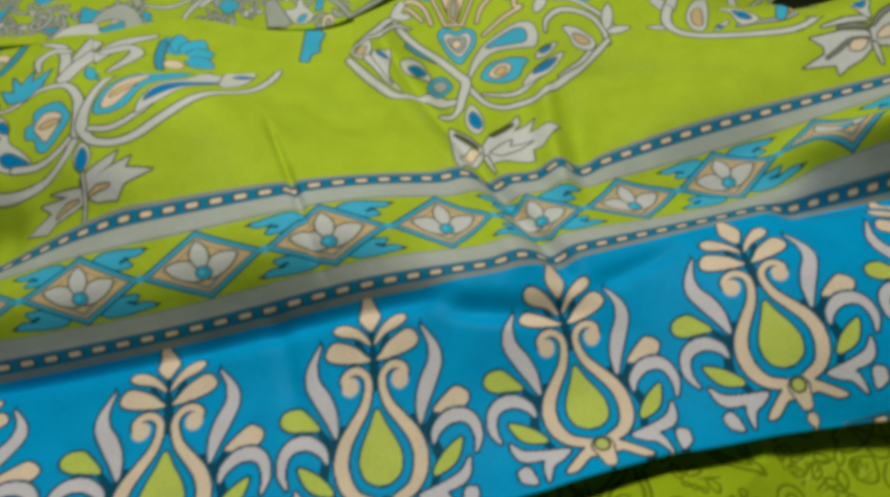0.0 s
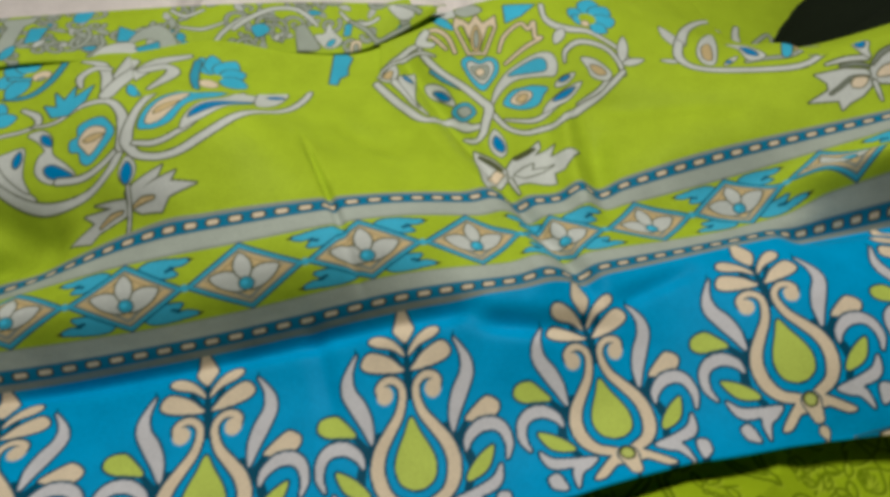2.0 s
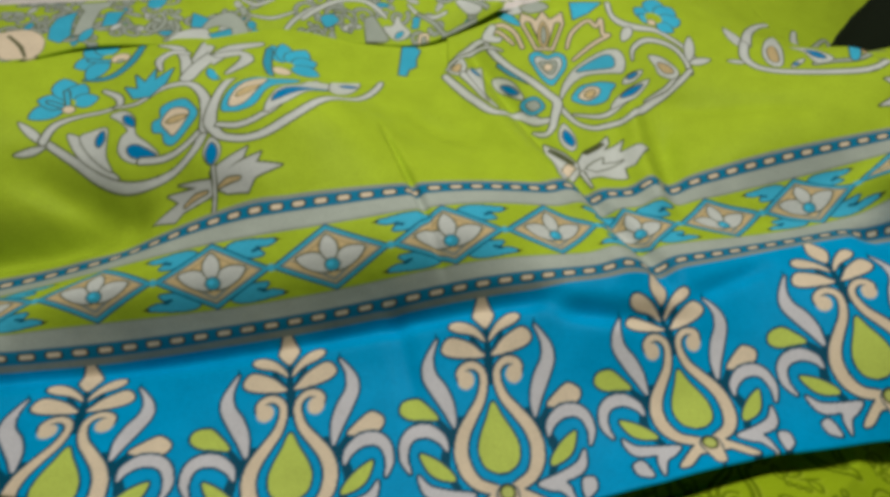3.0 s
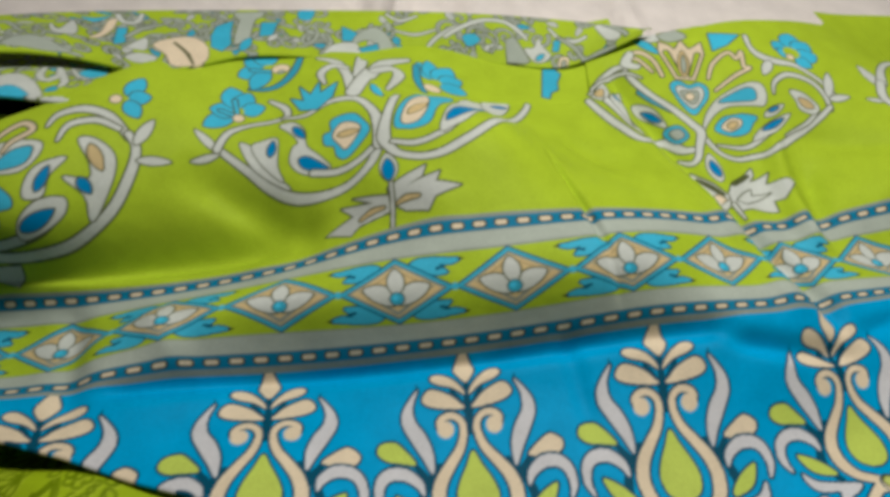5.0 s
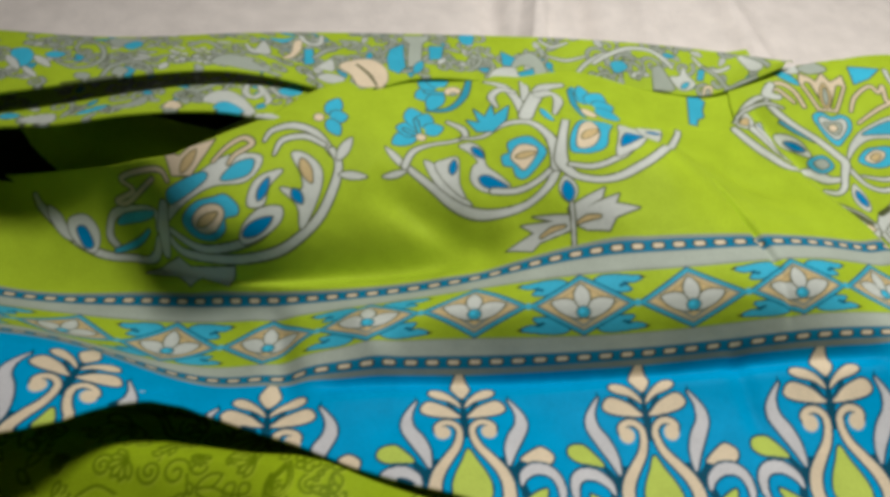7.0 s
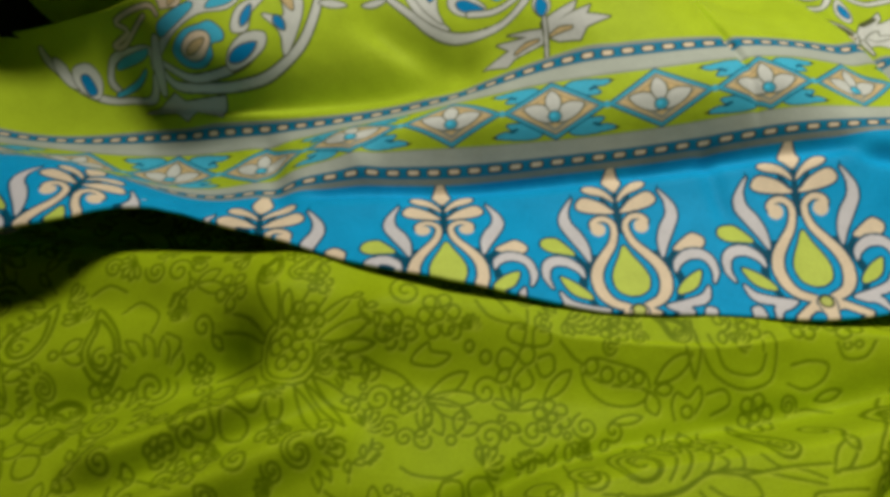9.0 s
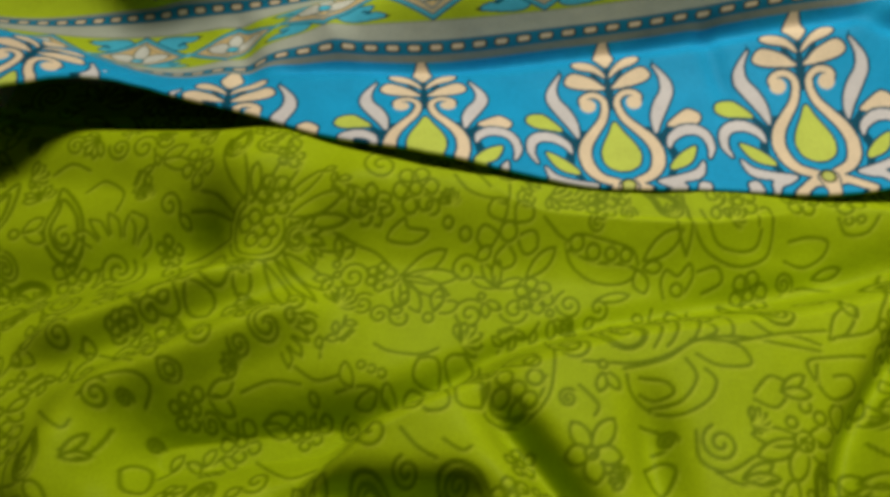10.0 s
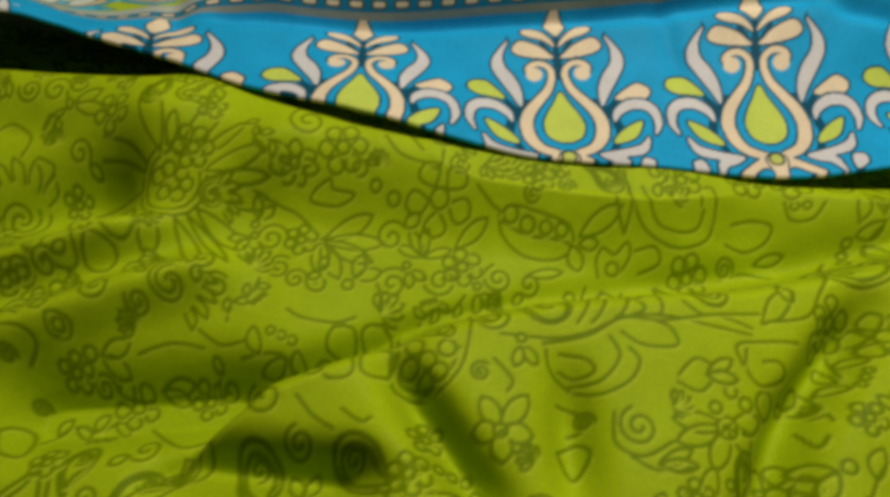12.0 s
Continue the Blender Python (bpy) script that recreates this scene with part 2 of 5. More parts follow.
    sheet.shape(curve(top, True), CREAM, TEAL, 0.001)
    tear = lay([(0, -81), (3.4, -87), (7.2, -94), (8.8, -100), (7.4, -106), (3.6, -109), (0, -109.8), (-3.6, -109), (-7.4, -106), (-8.8, -100), (-7.2, -94), (-3.4, -87)], 1)
    sheet.shape(curve(tear, True), LIME, TEAL, 0.0010)
    sheet.stroke(lay([(-5, -117), (5, -117)], 1), [0.0024, 0.0024], CREAM)
    sheet.stroke(lay([(0, -119), (0, -126)], 1), [0.0042, 0.0026], CREAM, TEAL)
    sheet.disc(lay([(0, -118)], 1)[0], 0.0036, INK)
    sheet.disc(lay([(0, -118)], 1)[0], 0.0025, LIME * 0.8 + CREAM * 0.15)
    sheet.shape(petal(lay([(0, -130)], 1)[0], lay([(0, -136)], 1)[0], 0.0022, 0.4), CREAM, TEAL)
    return sheet


def draw_diamond_band():
    """The border between two dotted lines: a row of diamonds, two kinds in turn."""
    sheet = Print(-DIAMOND / 2, -0.036, 2 * DIAMOND, 0.072, 0.00025, GREEN)
    whole = 2 * DIAMOND
    for s in (-1, 1):
        def bar(a, b, tone):
            low, high = sorted((s * a, s * b))
            place = -0.036 + (np.arange(sheet.ny) + 0.5) * sheet.step
            cover = np.clip(np.minimum(place - low, high - place) / sheet.step + 0.5, 0, 1)[:, None, None]
            sheet.ink[:] = sheet.ink * (1 - cover) + tone * cover
        bar(0.0170, 0.0265, GREY * 0.8)
        bar(0.0180, 0.0258, GREY * 1.15)
        bar(0.0262, 0.0325, TEAL)
        bar(0.0264, 0.0322, lin(16, 120, 152))
        bar(0.0322, 0.0345, GREY * 0.75)
        for k in range(10):
            c = (k + 0.5) * DIAMOND / 5 - DIAMOND / 2
            sheet.stroke([(c - 0.0020, s * 0.0293), (c + 0.0020, s * 0.0293)], [0.0018, 0.0018], INK * 0.6)
            sheet.stroke([(c - 0.0017, s * 0.0293), (c + 0.0017, s * 0.0293)], [0.0011, 0.0011], CREAM * 0.95)
    for k in (0, 1):
        c = k * DIAMOND
        corners = np.array([(c - 0.0262, 0), (c, 0.0165), (c + 0.0262, 0), (c, -0.0165)])
        if k == 0:
            claw = np.array([(7, 12.3), (10, 15.2), (17, 15.6), (25, 14.6), (31, 13.6), (26, 11.2), (20.5, 11.6), (24.5, 7.6), (21.5, 6.6), (15.5, 7.2)]) / 1000
            for a in (-1, 1):
                for b in (-1, 1):
                    sheet.shape(curve(claw * (a, b) + (c, 0), True, 3), TURQ * 0.95, TEAL, 0.0007)
                    sheet.stroke([(c + a * 0.0195, b * 0.0098), (c + a * 0.0235, b * 0.0108)], [0.0008, 0.0004], TEAL)
                    sheet.stroke([(c + a * 0.0305, b * 0.0137), (c + a * 0.0325, b * 0.0134)], [0.0007, 0.0003], INK * 0.5)
        sheet.shape(corners, TURQ * 0.9, TEAL, 0.0008)
        for size, tone in ((0.885, INK), (0.855, GREY * 0.8), (0.80, BEIGE)):
            sheet.shape((corners - (c, 0)) * size + (c, 0), tone)
        for a in (-1, 1):
            sheet.stroke([(c + a * 0.017, 0.0016), (c + a * 0.0005, -0.0112)], [0.0004, 0.001], GREY * 0.75)
            sheet.stroke([(c + a * 0.016, 0.0006), (c + a * 0.004, 0.0085)], [0.0004, 0.0007], BEIGE * 0.75)
            sheet.shape(petal((c + a * 0.0005, -0.0068), (c + a * 0.0152, 0.0024), 0.0044, 0.5, a * 0.0014), PALE, INK, 0.0008)
        sheet.shape(petal((c, -0.002), (c - 0.0004, 0.0118), 0.0038, 0.5), PALE, INK, 0.0008)
        sheet.disc((c, -0.0038), 0.0031, TURQ * 0.8, INK, 0.0006)
        sheet.disc((c - 0.0007, -0.0033), 0.0014, TURQ * 1.2)
    sheet.disc((DIAMOND / 2, 0), 0.0018, TURQ)
    sheet.disc((-DIAMOND / 2, 0), 0.0018, TURQ)
    return sheet


def pens(sheet, edge, edge_width=0.0009):
    """Drawing tools for a sheet, in millimetres of fabric."""
    def line(tone, widths, *p):
        sheet.stroke(curve(np.array(p) / 1000, False, 5), np.array(widths) / 1000, tone, edge, edge_width)

    def blob(tone, *p):
        sheet.shape(curve(np.array(p) / 1000, True, 4), tone, edge, edge_width * 0.8)

    def poly(tone, *p):
        sheet.shape(np.array(p) / 1000, tone, edge, edge_width)

    def leaf(tone, half, base, tip):
        sheet.shape(petal(np.array(base) / 1000, np.array(tip) / 1000, half / 1000, 0.45), tone, edge, edge_width * 0.8)

    def dot(tone, radius, centre):
        sheet.disc(np.array(centre) / 1000, radius / 1000, tone, edge if tone is not GREEN else None, edge_width * 0.7)

    return line, blob, poly, leaf, dot


def draw_field():
    """The green field above the diamonds: large bouquets with bowls, eyes, fans and a leaf below."""
    sheet = Print(-0.46, -0.005, 1.02, 0.26, 0.0003, GREEN, False)
    line, blob, poly, leaf, dot = pens(sheet, INK)
    # whole bouquet on the flat of the field
    line(PALE, (1.5, 1.3, 2.3, 2.5, 1.7, 1.3, 1.3, 1.5), (265.3, 172.4), (262.9, 161.8), (265.0, 153.8), (273.0, 147.5), (285.3, 143.3), (292.9, 135.8), (299.9, 126.4), (302.3, 119.0))
    leaf(PALE, 3.1, (270.5, 148.0), (261.3, 137.8))
    line(PALE, (0.5, 1.2, 1.6, 1.6, 1.4, 1.2, 1.4), (263.3, 124.5), (266.2, 131.5), (275.5, 136.0), (285.1, 133.7), (293.1, 127.1), (296.5, 117.3), (296.5, 108.8))
    line(PALE, (1.6, 1.6, 1.4, 1.4, 1.6, 1.8, 2.0, 1.8, 1.6, 1.3), (209.6, 103.0), (212.4, 96.0), (216.8, 88.9), (225.6, 85.0), (237.4, 85.7), (247.5, 84.1), (263.3, 93.6), (277.2, 99.8), (289.0, 105.4), (297.1, 110.5))
    line(PALE, (0.5, 1.2, 1.5, 1.5, 0.7), (216.4, 95.8), (231.3, 92.8), (241.7, 94.5), (253.4, 100.2), (262.1, 106.1))
    line(PALE, (1.1, 1.0, 0.6, 0.3), (287.4, 108.5), (279.1, 103.2), (270.5, 100.2), (262.7, 97.2))
    blob(PALE, (274.2, 125.0), (282.6, 121.9), (289.4, 111.9), (285.5, 107.6), (277.5, 111.7), (276.1, 118.0))
    blob(BEIGE * 0.9, (278.6, 119.2), (283.9, 116.7), (286.4, 111.9), (281.8, 112.1), (279.0, 115.3))
    leaf(PALE, 3.5, (240.7, 96.5), (269.9, 110.3))
    leaf(DEEP, 1.8, (248.7, 102.2), (264.8, 108.1))
    leaf(PALE, 2.4, (252.8, 111.2), (267.4, 116.5))
    leaf(DEEP, 1.1, (256.4, 113.7), (263.8, 115.6))
    blob(PALE, (211.0, 106.7), (216.0, 117.2), (224.8, 125.9), (234.6, 130.4), (247.5, 133.8), (256.3, 132.4), (258.4, 125.2), (254.9, 118.0), (247.7, 119.0), (233.3, 121.0), (224.2, 118.6), (216.6, 112.8))
    blob(TURQ * 0.9, (227.2, 125.1), (235.6, 128.3), (246.5, 130.8), (251.5, 128.7), (250.1, 122.5), (240.6, 123.0), (232.6, 124.1))
    blob(TURQ, (218.8, 107.5), (226.1, 114.1), (234.6, 114.7), (239.9, 114.5), (247.9, 111.6), (244.3, 108.1), (239.3, 102.7), (230.5, 101.3), (222.9, 103.5))
    blob(CREAM, (223.5, 108.1), (230.7, 112.9), (237.1, 111.1), (235.6, 107.3), (228.2, 104.6))
    blob(BEIGE, (227.3, 108.4), (231.0, 110.7), (234.4, 109.8), (232.6, 107.2), (229.4, 106.3))
    line(PALE, (1.8, 2.0, 2.0, 2.3, 2.5, 2.0, 1.8), (148.9, 143.6), (153.9, 131.3), (160.2, 116.9), (169.3, 102.1), (185.2, 107.1), (194.3, 94.6), (203.5, 93.6))
    blob(PALE, (151.1, 147.6), (156.7, 153.8), (164.0, 158.9), (162.9, 147.4), (157.9, 140.4))
    blob(BEIGE * 0.9, (153.7, 147.1), (157.5, 150.3), (160.4, 150.5), (157.4, 143.7))
    line(PALE, (2.0, 2.6, 1.8, 0.8), (159.2, 140.1), (163.9, 129.4), (166.8, 118.0), (171.6, 108.3))
    blob(PALE, (162.0, 141.8), (167.6, 148.3), (175.5, 154.0), (168.0, 124.4), (168.3, 114.2), (164.7, 129.4))
    dot(DEEP, 3.1, (168.6, 144.4))
    blob(PALE, (179.0, 141.8), (183.3, 139.1), (188.8, 129.1), (190.7, 115.3), (184.7, 124.4), (179.2, 133.7))
    blob(DEEP, (182.1, 134.4), (186.7, 129.0), (189.3, 120.9), (185.0, 125.5))
    blob(TURQ * 0.85, (189.3, 114.0), (197.9, 113.2), (200.6, 104.5), (193.2, 100.8), (188.7, 108.6))
    blob(GREY, (191.1, 110.9), (196.8, 110.5), (197.9, 105.3), (193.1, 104.1))
    line(TURQ * 0.8, (0.5, 1.2, 0.7), (184.2, 148.7), (189.7, 137.2), (196.9, 125.9))
    line(PALE, (1.3, 1.6, 1.6, 2.0, 2.3, 2.7, 2.1, 1.8, 1.4, 0.5), (182.2, 167.2), (185.4, 154.5), (190.8, 141.1), (198.6, 127.4), (206.0, 113.1), (209.2, 106.1), (204.1, 95.6), (200.1, 87.6), (195.2, 84.1), (189.6, 89.5))
    blob(TURQ, (203.3, 143.1), (205.5, 147.4), (209.7, 147.1), (214.0, 141.8), (219.9, 141.8), (223.7, 136.9), (221.9, 129.8), (215.9, 124.1), (209.6, 119.8), (205.2, 128.1))
    blob(PALE, (206.0, 141.8), (208.9, 143.5), (213.2, 138.9), (219.2, 138.8), (220.8, 135.2), (218.5, 130.1), (211.0, 124.4), (206.8, 132.3))
    blob(GREY, (208.0, 139.1), (212.6, 137.1), (217.3, 135.9), (215.5, 130.2), (211.4, 127.9), (208.7, 133.0))
    dot(CREAM, 2.5, (211.7, 133.5))
    poly(CREAM * 0.9, (208.7, 149.4), (207.4, 175.0), (210.8, 182.5), (215.2, 177.1), (217.1, 172.2), (223.5, 178.3), (224.8, 169.3), (228.5, 169.9), (234.1, 172.3), (231.8, 162.0), (219.0, 144.4))
    line(GREEN, (1.3, 0.7), (211.3, 172.2), (211.9, 151.2))
    line(GREEN, (1.3, 0.7), (228.1, 163.1), (217.8, 148.3))
    leaf(BEIGE * 0.95, 3.2, (214.2, 148.9), (220.6, 169.6))
    leaf(GREY, 1.3, (215.2, 151.8), (219.7, 165.9))
    line(CREAM * 0.9, (1.3, 1.5, 1.1, 1.0), (187.3, 178.4), (196.0, 178.2), (201.5, 169.1), (202.1, 154.6))
    line(CREAM * 0.9, (0.8, 1.0, 1.0, 0.6), (188.4, 173.6), (192.4, 173.7), (196.2, 164.7), (197.8, 159.6))
    line(CREAM * 0.9, (0.7, 1.1, 1.1, 1.1, 1.1, 1.1, 1.1, 1.1, 0.7), (227.0, 142.9), (233.8, 152.9), (246.4, 159.3), (249.5, 153.0), (254.7, 157.8), (251.5, 146.2), (254.5, 144.1), (243.0, 140.3), (228.0, 133.3))
    poly(TURQ, (242.3, 179.1), (261.5, 173.9), (249.4, 165.8), (238.3, 163.1))
    leaf(PALE, 5.1, (204.3, 66.0), (207.8, 89.6))
    leaf(DEEP, 3.2, (206.0, 70.3), (206.8, 84.1))
    poly(PALE, (202.5, 54.6), (212.1, 65.4), (225.1, 72.4), (232.1, 77.6), (231.5, 72.5), (225.8, 66.8), (239.6, 70.9), (235.0, 63.2), (251.6, 59.7), (237.8, 47.6), (232.7, 49.5), (230.6, 40.5), (222.4, 42.1), (214.5, 44.2), (205.2, 42.8), (202.8, 46.8))
    line(INK * 1.2, (0.6, 0.8, 0.3), (212.3, 64.0), (221.3, 68.8), (227.5, 72.2))
    poly(PALE * 1.05, (206.7, 50.6), (216.4, 57.3), (223.0, 60.3), (220.0, 55.0), (234.3, 56.0), (225.3, 52.4), (212.7, 48.2))
    poly(PALE, (201.8, 48.5), (203.2, 55.3), (199.4, 65.8), (191.8, 78.3), (187.5, 62.5), (180.4, 39.1), (181.2, 33.7), (199.1, 47.3))
    line(INK * 1.2, (0.3, 0.6, 0.4), (193.2, 72.6), (197.5, 64.7), (200.9, 56.8))
    blob(CREAM, (185.6, 42.5), (196.8, 58.0), (201.1, 52.7), (198.5, 51.9))
    line(PALE, (1.2, 0.9, 0.3), (203.3, 48.3), (203.8, 43.2), (204.5, 37.1))
    leaf(PALE, 3.1, (298.4, 117.3), (306.6, 136.2))
    leaf(PALE, 2.4, (298.4, 115.8), (312.7, 115.8))
    # its blossom
    leaf(TURQ, 6.6, (288.5, 155.2), (281.2, 165.6))
    leaf(TURQ, 4.6, (288.1, 150.1), (281.0, 158.6))
    leaf(TURQ, 7.6, (291.3, 157.7), (301.5, 176.4))
    leaf(TURQ, 7.0, (293.2, 153.6), (308.4, 166.9))
    leaf(TURQ, 6.6, (292.4, 149.8), (307.7, 153.4))
    leaf(TURQ, 4.9, (289.3, 148.8), (297.7, 140.9))
    dot(GREEN, 5.6, (289.6, 154.6))
    dot(CREAM, 2.5, (286.4, 150.3))
    # bouquet bent by the tuck, with blossoms and leaf
    line(PALE, (2.5, 2.1, 1.9, 2.1, 2.3, 2.1, 1.9, 1.7, 1.7), (1.7, 84.7), (-5.0, 73.1), (-16.0, 66.6), (-29.7, 66.0), (-44.6, 70.6), (-56.9, 79.8), (-67.2, 92.0), (-78.1, 103.8), (-81.9, 107.1))
    leaf(PALE, 2.3, (-80.5, 104.9), (-91.0, 118.7))
    leaf(PALE, 1.5, (-79.9, 103.4), (-95.2, 100.6))
    line(PALE, (1.8, 1.6, 1.0, 1.0, 1.6, 1.8, 1.0), (-81.0, 106.2), (-73.9, 116.6), (-62.0, 121.4), (-48.7, 121.7), (-41.3, 123.6), (-42.0, 131.2), (-49.2, 139.7))
    blob(PALE, (-68.9, 109.0), (-62.2, 105.1), (-57.7, 96.8), (-52.7, 85.3), (-47.1, 76.1), (-54.5, 81.5), (-64.8, 93.6))
    blob(PALE, (-63.0, 105.3), (-57.7, 108.2), (-48.7, 107.8), (-51.4, 90.5), (-50.1, 81.0), (-58.6, 92.2))
    leaf(DEEP, 2.1, (-54.3, 97.0), (-51.0, 107.0))
    blob(PALE, (-46.3, 117.0), (-38.7, 117.1), (-33.7, 108.7), (-34.4, 97.9), (-28.5, 88.1), (-25.0, 79.2), (-34.6, 79.3), (-41.6, 84.0), (-44.6, 91.0), (-41.7, 99.0), (-38.1, 101.8), (-41.3, 109.8))
    blob(DEEP, (-39.7, 90.8), (-35.9, 91.2), (-30.9, 86.6), (-26.2, 79.4), (-35.8, 82.8), (-39.4, 86.6))
    leaf(DEEP, 2.1, (-39.0, 113.5), (-34.5, 103.3))
    line(PALE, (1.6, 1.6, 1.6, 1.4), (-34.4, 80.3), (-21.5, 76.0), (-9.4, 78.0), (0.2, 84.1))
    line(PALE, (0.5, 1.2, 1.7, 2.0, 2.2, 2.9, 3.4), (-44.1, 122.6), (-31.6, 120.1), (-17.4, 126.1), (-2.9, 123.8), (3.1, 110.7), (3.7, 96.8), (1.7, 83.4))
    blob(TURQ, (-24.5, 101.0), (-20.1, 102.4), (-19.4, 109.2), (-13.7, 111.6), (-6.7, 110.6), (-3.4, 104.5), (-1.4, 95.4), (-7.9, 87.6), (-16.1, 81.9), (-20.3, 85.0), (-20.7, 91.5), (-25.0, 94.5))
    blob(CREAM, (-19.9, 98.9), (-14.2, 105.6), (-7.8, 103.1), (-6.0, 97.3), (-14.7, 87.8), (-17.7, 91.6))
    leaf(BEIGE, 2.0, (-17.8, 97.8), (-6.8, 97.1))
    line(PALE, (1.8, 2.1, 3.2, 2.3, 1.8, 1.8, 2.1, 2.1, 1.8, 1.1), (21.6, 129.0), (10.2, 104.4), (4.3, 87.6), (5.5, 78.8), (10.1, 71.6), (22.1, 66.2), (37.5, 68.8), (60.2, 84.1), (102.1, 133.3), (109.0, 145.4))
    line(PALE, (1.1, 1.6, 1.6, 1.4, 0.7), (7.5, 81.8), (17.6, 76.1), (29.3, 77.3), (42.5, 85.7), (73.5, 128.6))
    blob(TURQ, (10.9, 91.9), (16.3, 106.7), (30.0, 126.8), (48.8, 144.1), (60.3, 143.2), (36.9, 105.0), (28.3, 88.2), (20.0, 85.9), (15.5, 87.5))
    blob(CREAM, (14.9, 94.4), (25.9, 117.3), (39.3, 130.7), (31.1, 104.3), (22.4, 91.3))
    leaf(BEIGE, 2.9, (19.8, 99.0), (33.3, 112.0))
    blob(PALE, (32.8, 84.6), (66.6, 145.4), (70.5, 141.3), (78.9, 133.7), (52.5, 92.3), (39.0, 81.2))
    leaf(DEEP, 4.5, (36.3, 86.2), (73.4, 126.7))
    blob(PALE, (78.0, 143.0), (92.6, 145.1), (93.3, 136.7), (74.2, 114.0))
    leaf(DEEP, 1.7, (82.0, 137.3), (92.7, 137.4))
    line(PALE, (3.6, 2.5, 3.2), (-3.0, 131.0), (1.7, 147.6), (9.9, 179.6))
    line(PALE, (3.4, 2.7, 3.1, 1.0), (-3.0, 131.0), (-3.3, 154.1), (-7.2, 171.7), (-17.5, 179.9))
    line(PALE, (4.2, 3.8, 3.8, 1.7), (-3.0, 131.0), (10.5, 156.7), (24.4, 181.9), (41.8, 191.9))
    line(PALE, (3.0, 3.4, 3.4, 0.9), (15.3, 165.9), (27.2, 175.5), (31.4, 167.6), (18.0, 138.0))
    line(PALE, (2.0, 2.7, 2.3, 0.7), (-2.1, 163.1), (-10.4, 166.4), (-17.9, 157.9), (-17.2, 144.9))
    poly(TURQ, (-37.8, 138.0), (-30.7, 132.7), (-31.6, 147.6), (-26.6, 137.1), (-20.1, 148.1), (-21.0, 136.5), (-10.0, 144.6), (-15.0, 130.5), (-24.7, 122.4), (-33.7, 125.5))
    leaf(TURQ, 2.8, (11.5, 123.5), (9.1, 140.2))
    line(TURQ * 0.7, (0.6, 1.9, 2.2, 1.3), (-60.3, 153.4), (-45.3, 152.9), (-33.5, 166.0), (-25.4, 191.6))
    leaf(TURQ, 5.4, (-69.5, 132.1), (-86.3, 121.1))
    leaf(TURQ, 6.1, (-68.7, 133.7), (-82.2, 134.7))
    leaf(TURQ, 7.0, (-67.5, 135.5), (-70.2, 155.3))
    leaf(TURQ, 5.9, (-66.6, 134.9), (-60.2, 149.8))
    leaf(TURQ, 5.7, (-65.7, 133.8), (-52.6, 135.1))
    dot(GREEN, 3.0, (-67.2, 133.5))
    line(TURQ, (1.1, 1.1), (-76.8, 134.0), (-67.9, 129.0))
    line(TURQ, (1.1, 0.8), (-68.7, 143.1), (-67.9, 129.0))
    dot(CREAM, 2.9, (-67.7, 127.8))
    leaf(TURQ, 7.8, (-49.2, 174.5), (-65.6, 166.9))
    leaf(TURQ, 8.1, (-48.5, 176.7), (-59.6, 189.8))
    leaf(TURQ, 7.0, (-47.5, 177.4), (-49.3, 198.8))
    leaf(TURQ, 5.8, (-48.6, 172.6), (-58.4, 153.0))
    dot(GREEN, 3.6, (-47.4, 175.2))
    line(TURQ, (1.6, 1.0), (-57.1, 174.0), (-44.6, 170.3))
    dot(CREAM, 5.2, (-40.5, 172.1))
    dot(GREY, 1.9, (-40.6, 168.5))
    leaf(TURQ, 7.1, (54.9, 170.9), (48.0, 190.5))
    leaf(TURQ, 5.7, (55.7, 171.3), (55.0, 193.0))
    leaf(TURQ, 8.0, (56.9, 170.0), (69.0, 185.5))
    leaf(TURQ, 7.4, (57.6, 168.8), (73.6, 171.6))
    leaf(TURQ, 6.5, (57.8, 166.8), (72.4, 155.5))
    dot(GREEN, 3.7, (55.6, 168.2))
    dot(CREAM, 5.6, (50.3, 158.2))
    line(TURQ * 0.7, (1.9, 2.3, 1.5), (46.2, 185.4), (43.0, 165.6), (43.4, 148.9))
    poly(TURQ * 0.9, (129.8, 177.2), (136.3, 179.9), (138.3, 175.1), (140.1, 172.3), (135.4, 164.8), (134.1, 158.6), (128.8, 156.3), (126.0, 150.8), (121.7, 152.5))
    leaf(PALE, 4.5, (2.1, 56.6), (2.8, 75.3))
    leaf(DEEP, 3.0, (1.4, 57.5), (2.7, 71.5))
    poly(PALE * 0.85, (0.7, 46.5), (0.1, 54.1), (8.7, 57.0), (20.6, 61.2), (17.7, 54.9), (9.3, 51.5), (27.1, 56.2), (24.1, 50.8), (36.9, 48.2), (22.9, 43.3), (18.9, 37.8), (8.0, 40.7))
    poly(PALE * 0.85, (1.5, 46.2), (-0.4, 50.6), (-17.9, 57.5), (-7.9, 50.2), (-24.6, 55.1), (-18.8, 48.1), (-34.6, 43.6), (-21.6, 37.6), (-17.1, 41.3), (-9.3, 42.1), (-0.6, 42.8))
    line(BEIGE * 0.9, (0.4, 1.2, 0.5), (3.7, 45.3), (8.6, 46.2), (14.9, 45.3))
    line(BEIGE * 0.9, (0.4, 1.2, 0.6), (-3.0, 45.9), (-9.5, 46.4), (-15.6, 44.5))
    line(PALE * 0.85, (0.7, 0.9, 0.7), (2.0, 56.2), (1.4, 45.3), (0.1, 33.5))
    # bouquet in the hollow of the open pleat
    line(PALE, (1.5, 1.8, 2.0, 1.5, 0.7), (-121.1, 112.6), (-128.9, 125.2), (-141.3, 131.4), (-152.5, 129.5), (-156.3, 123.4))
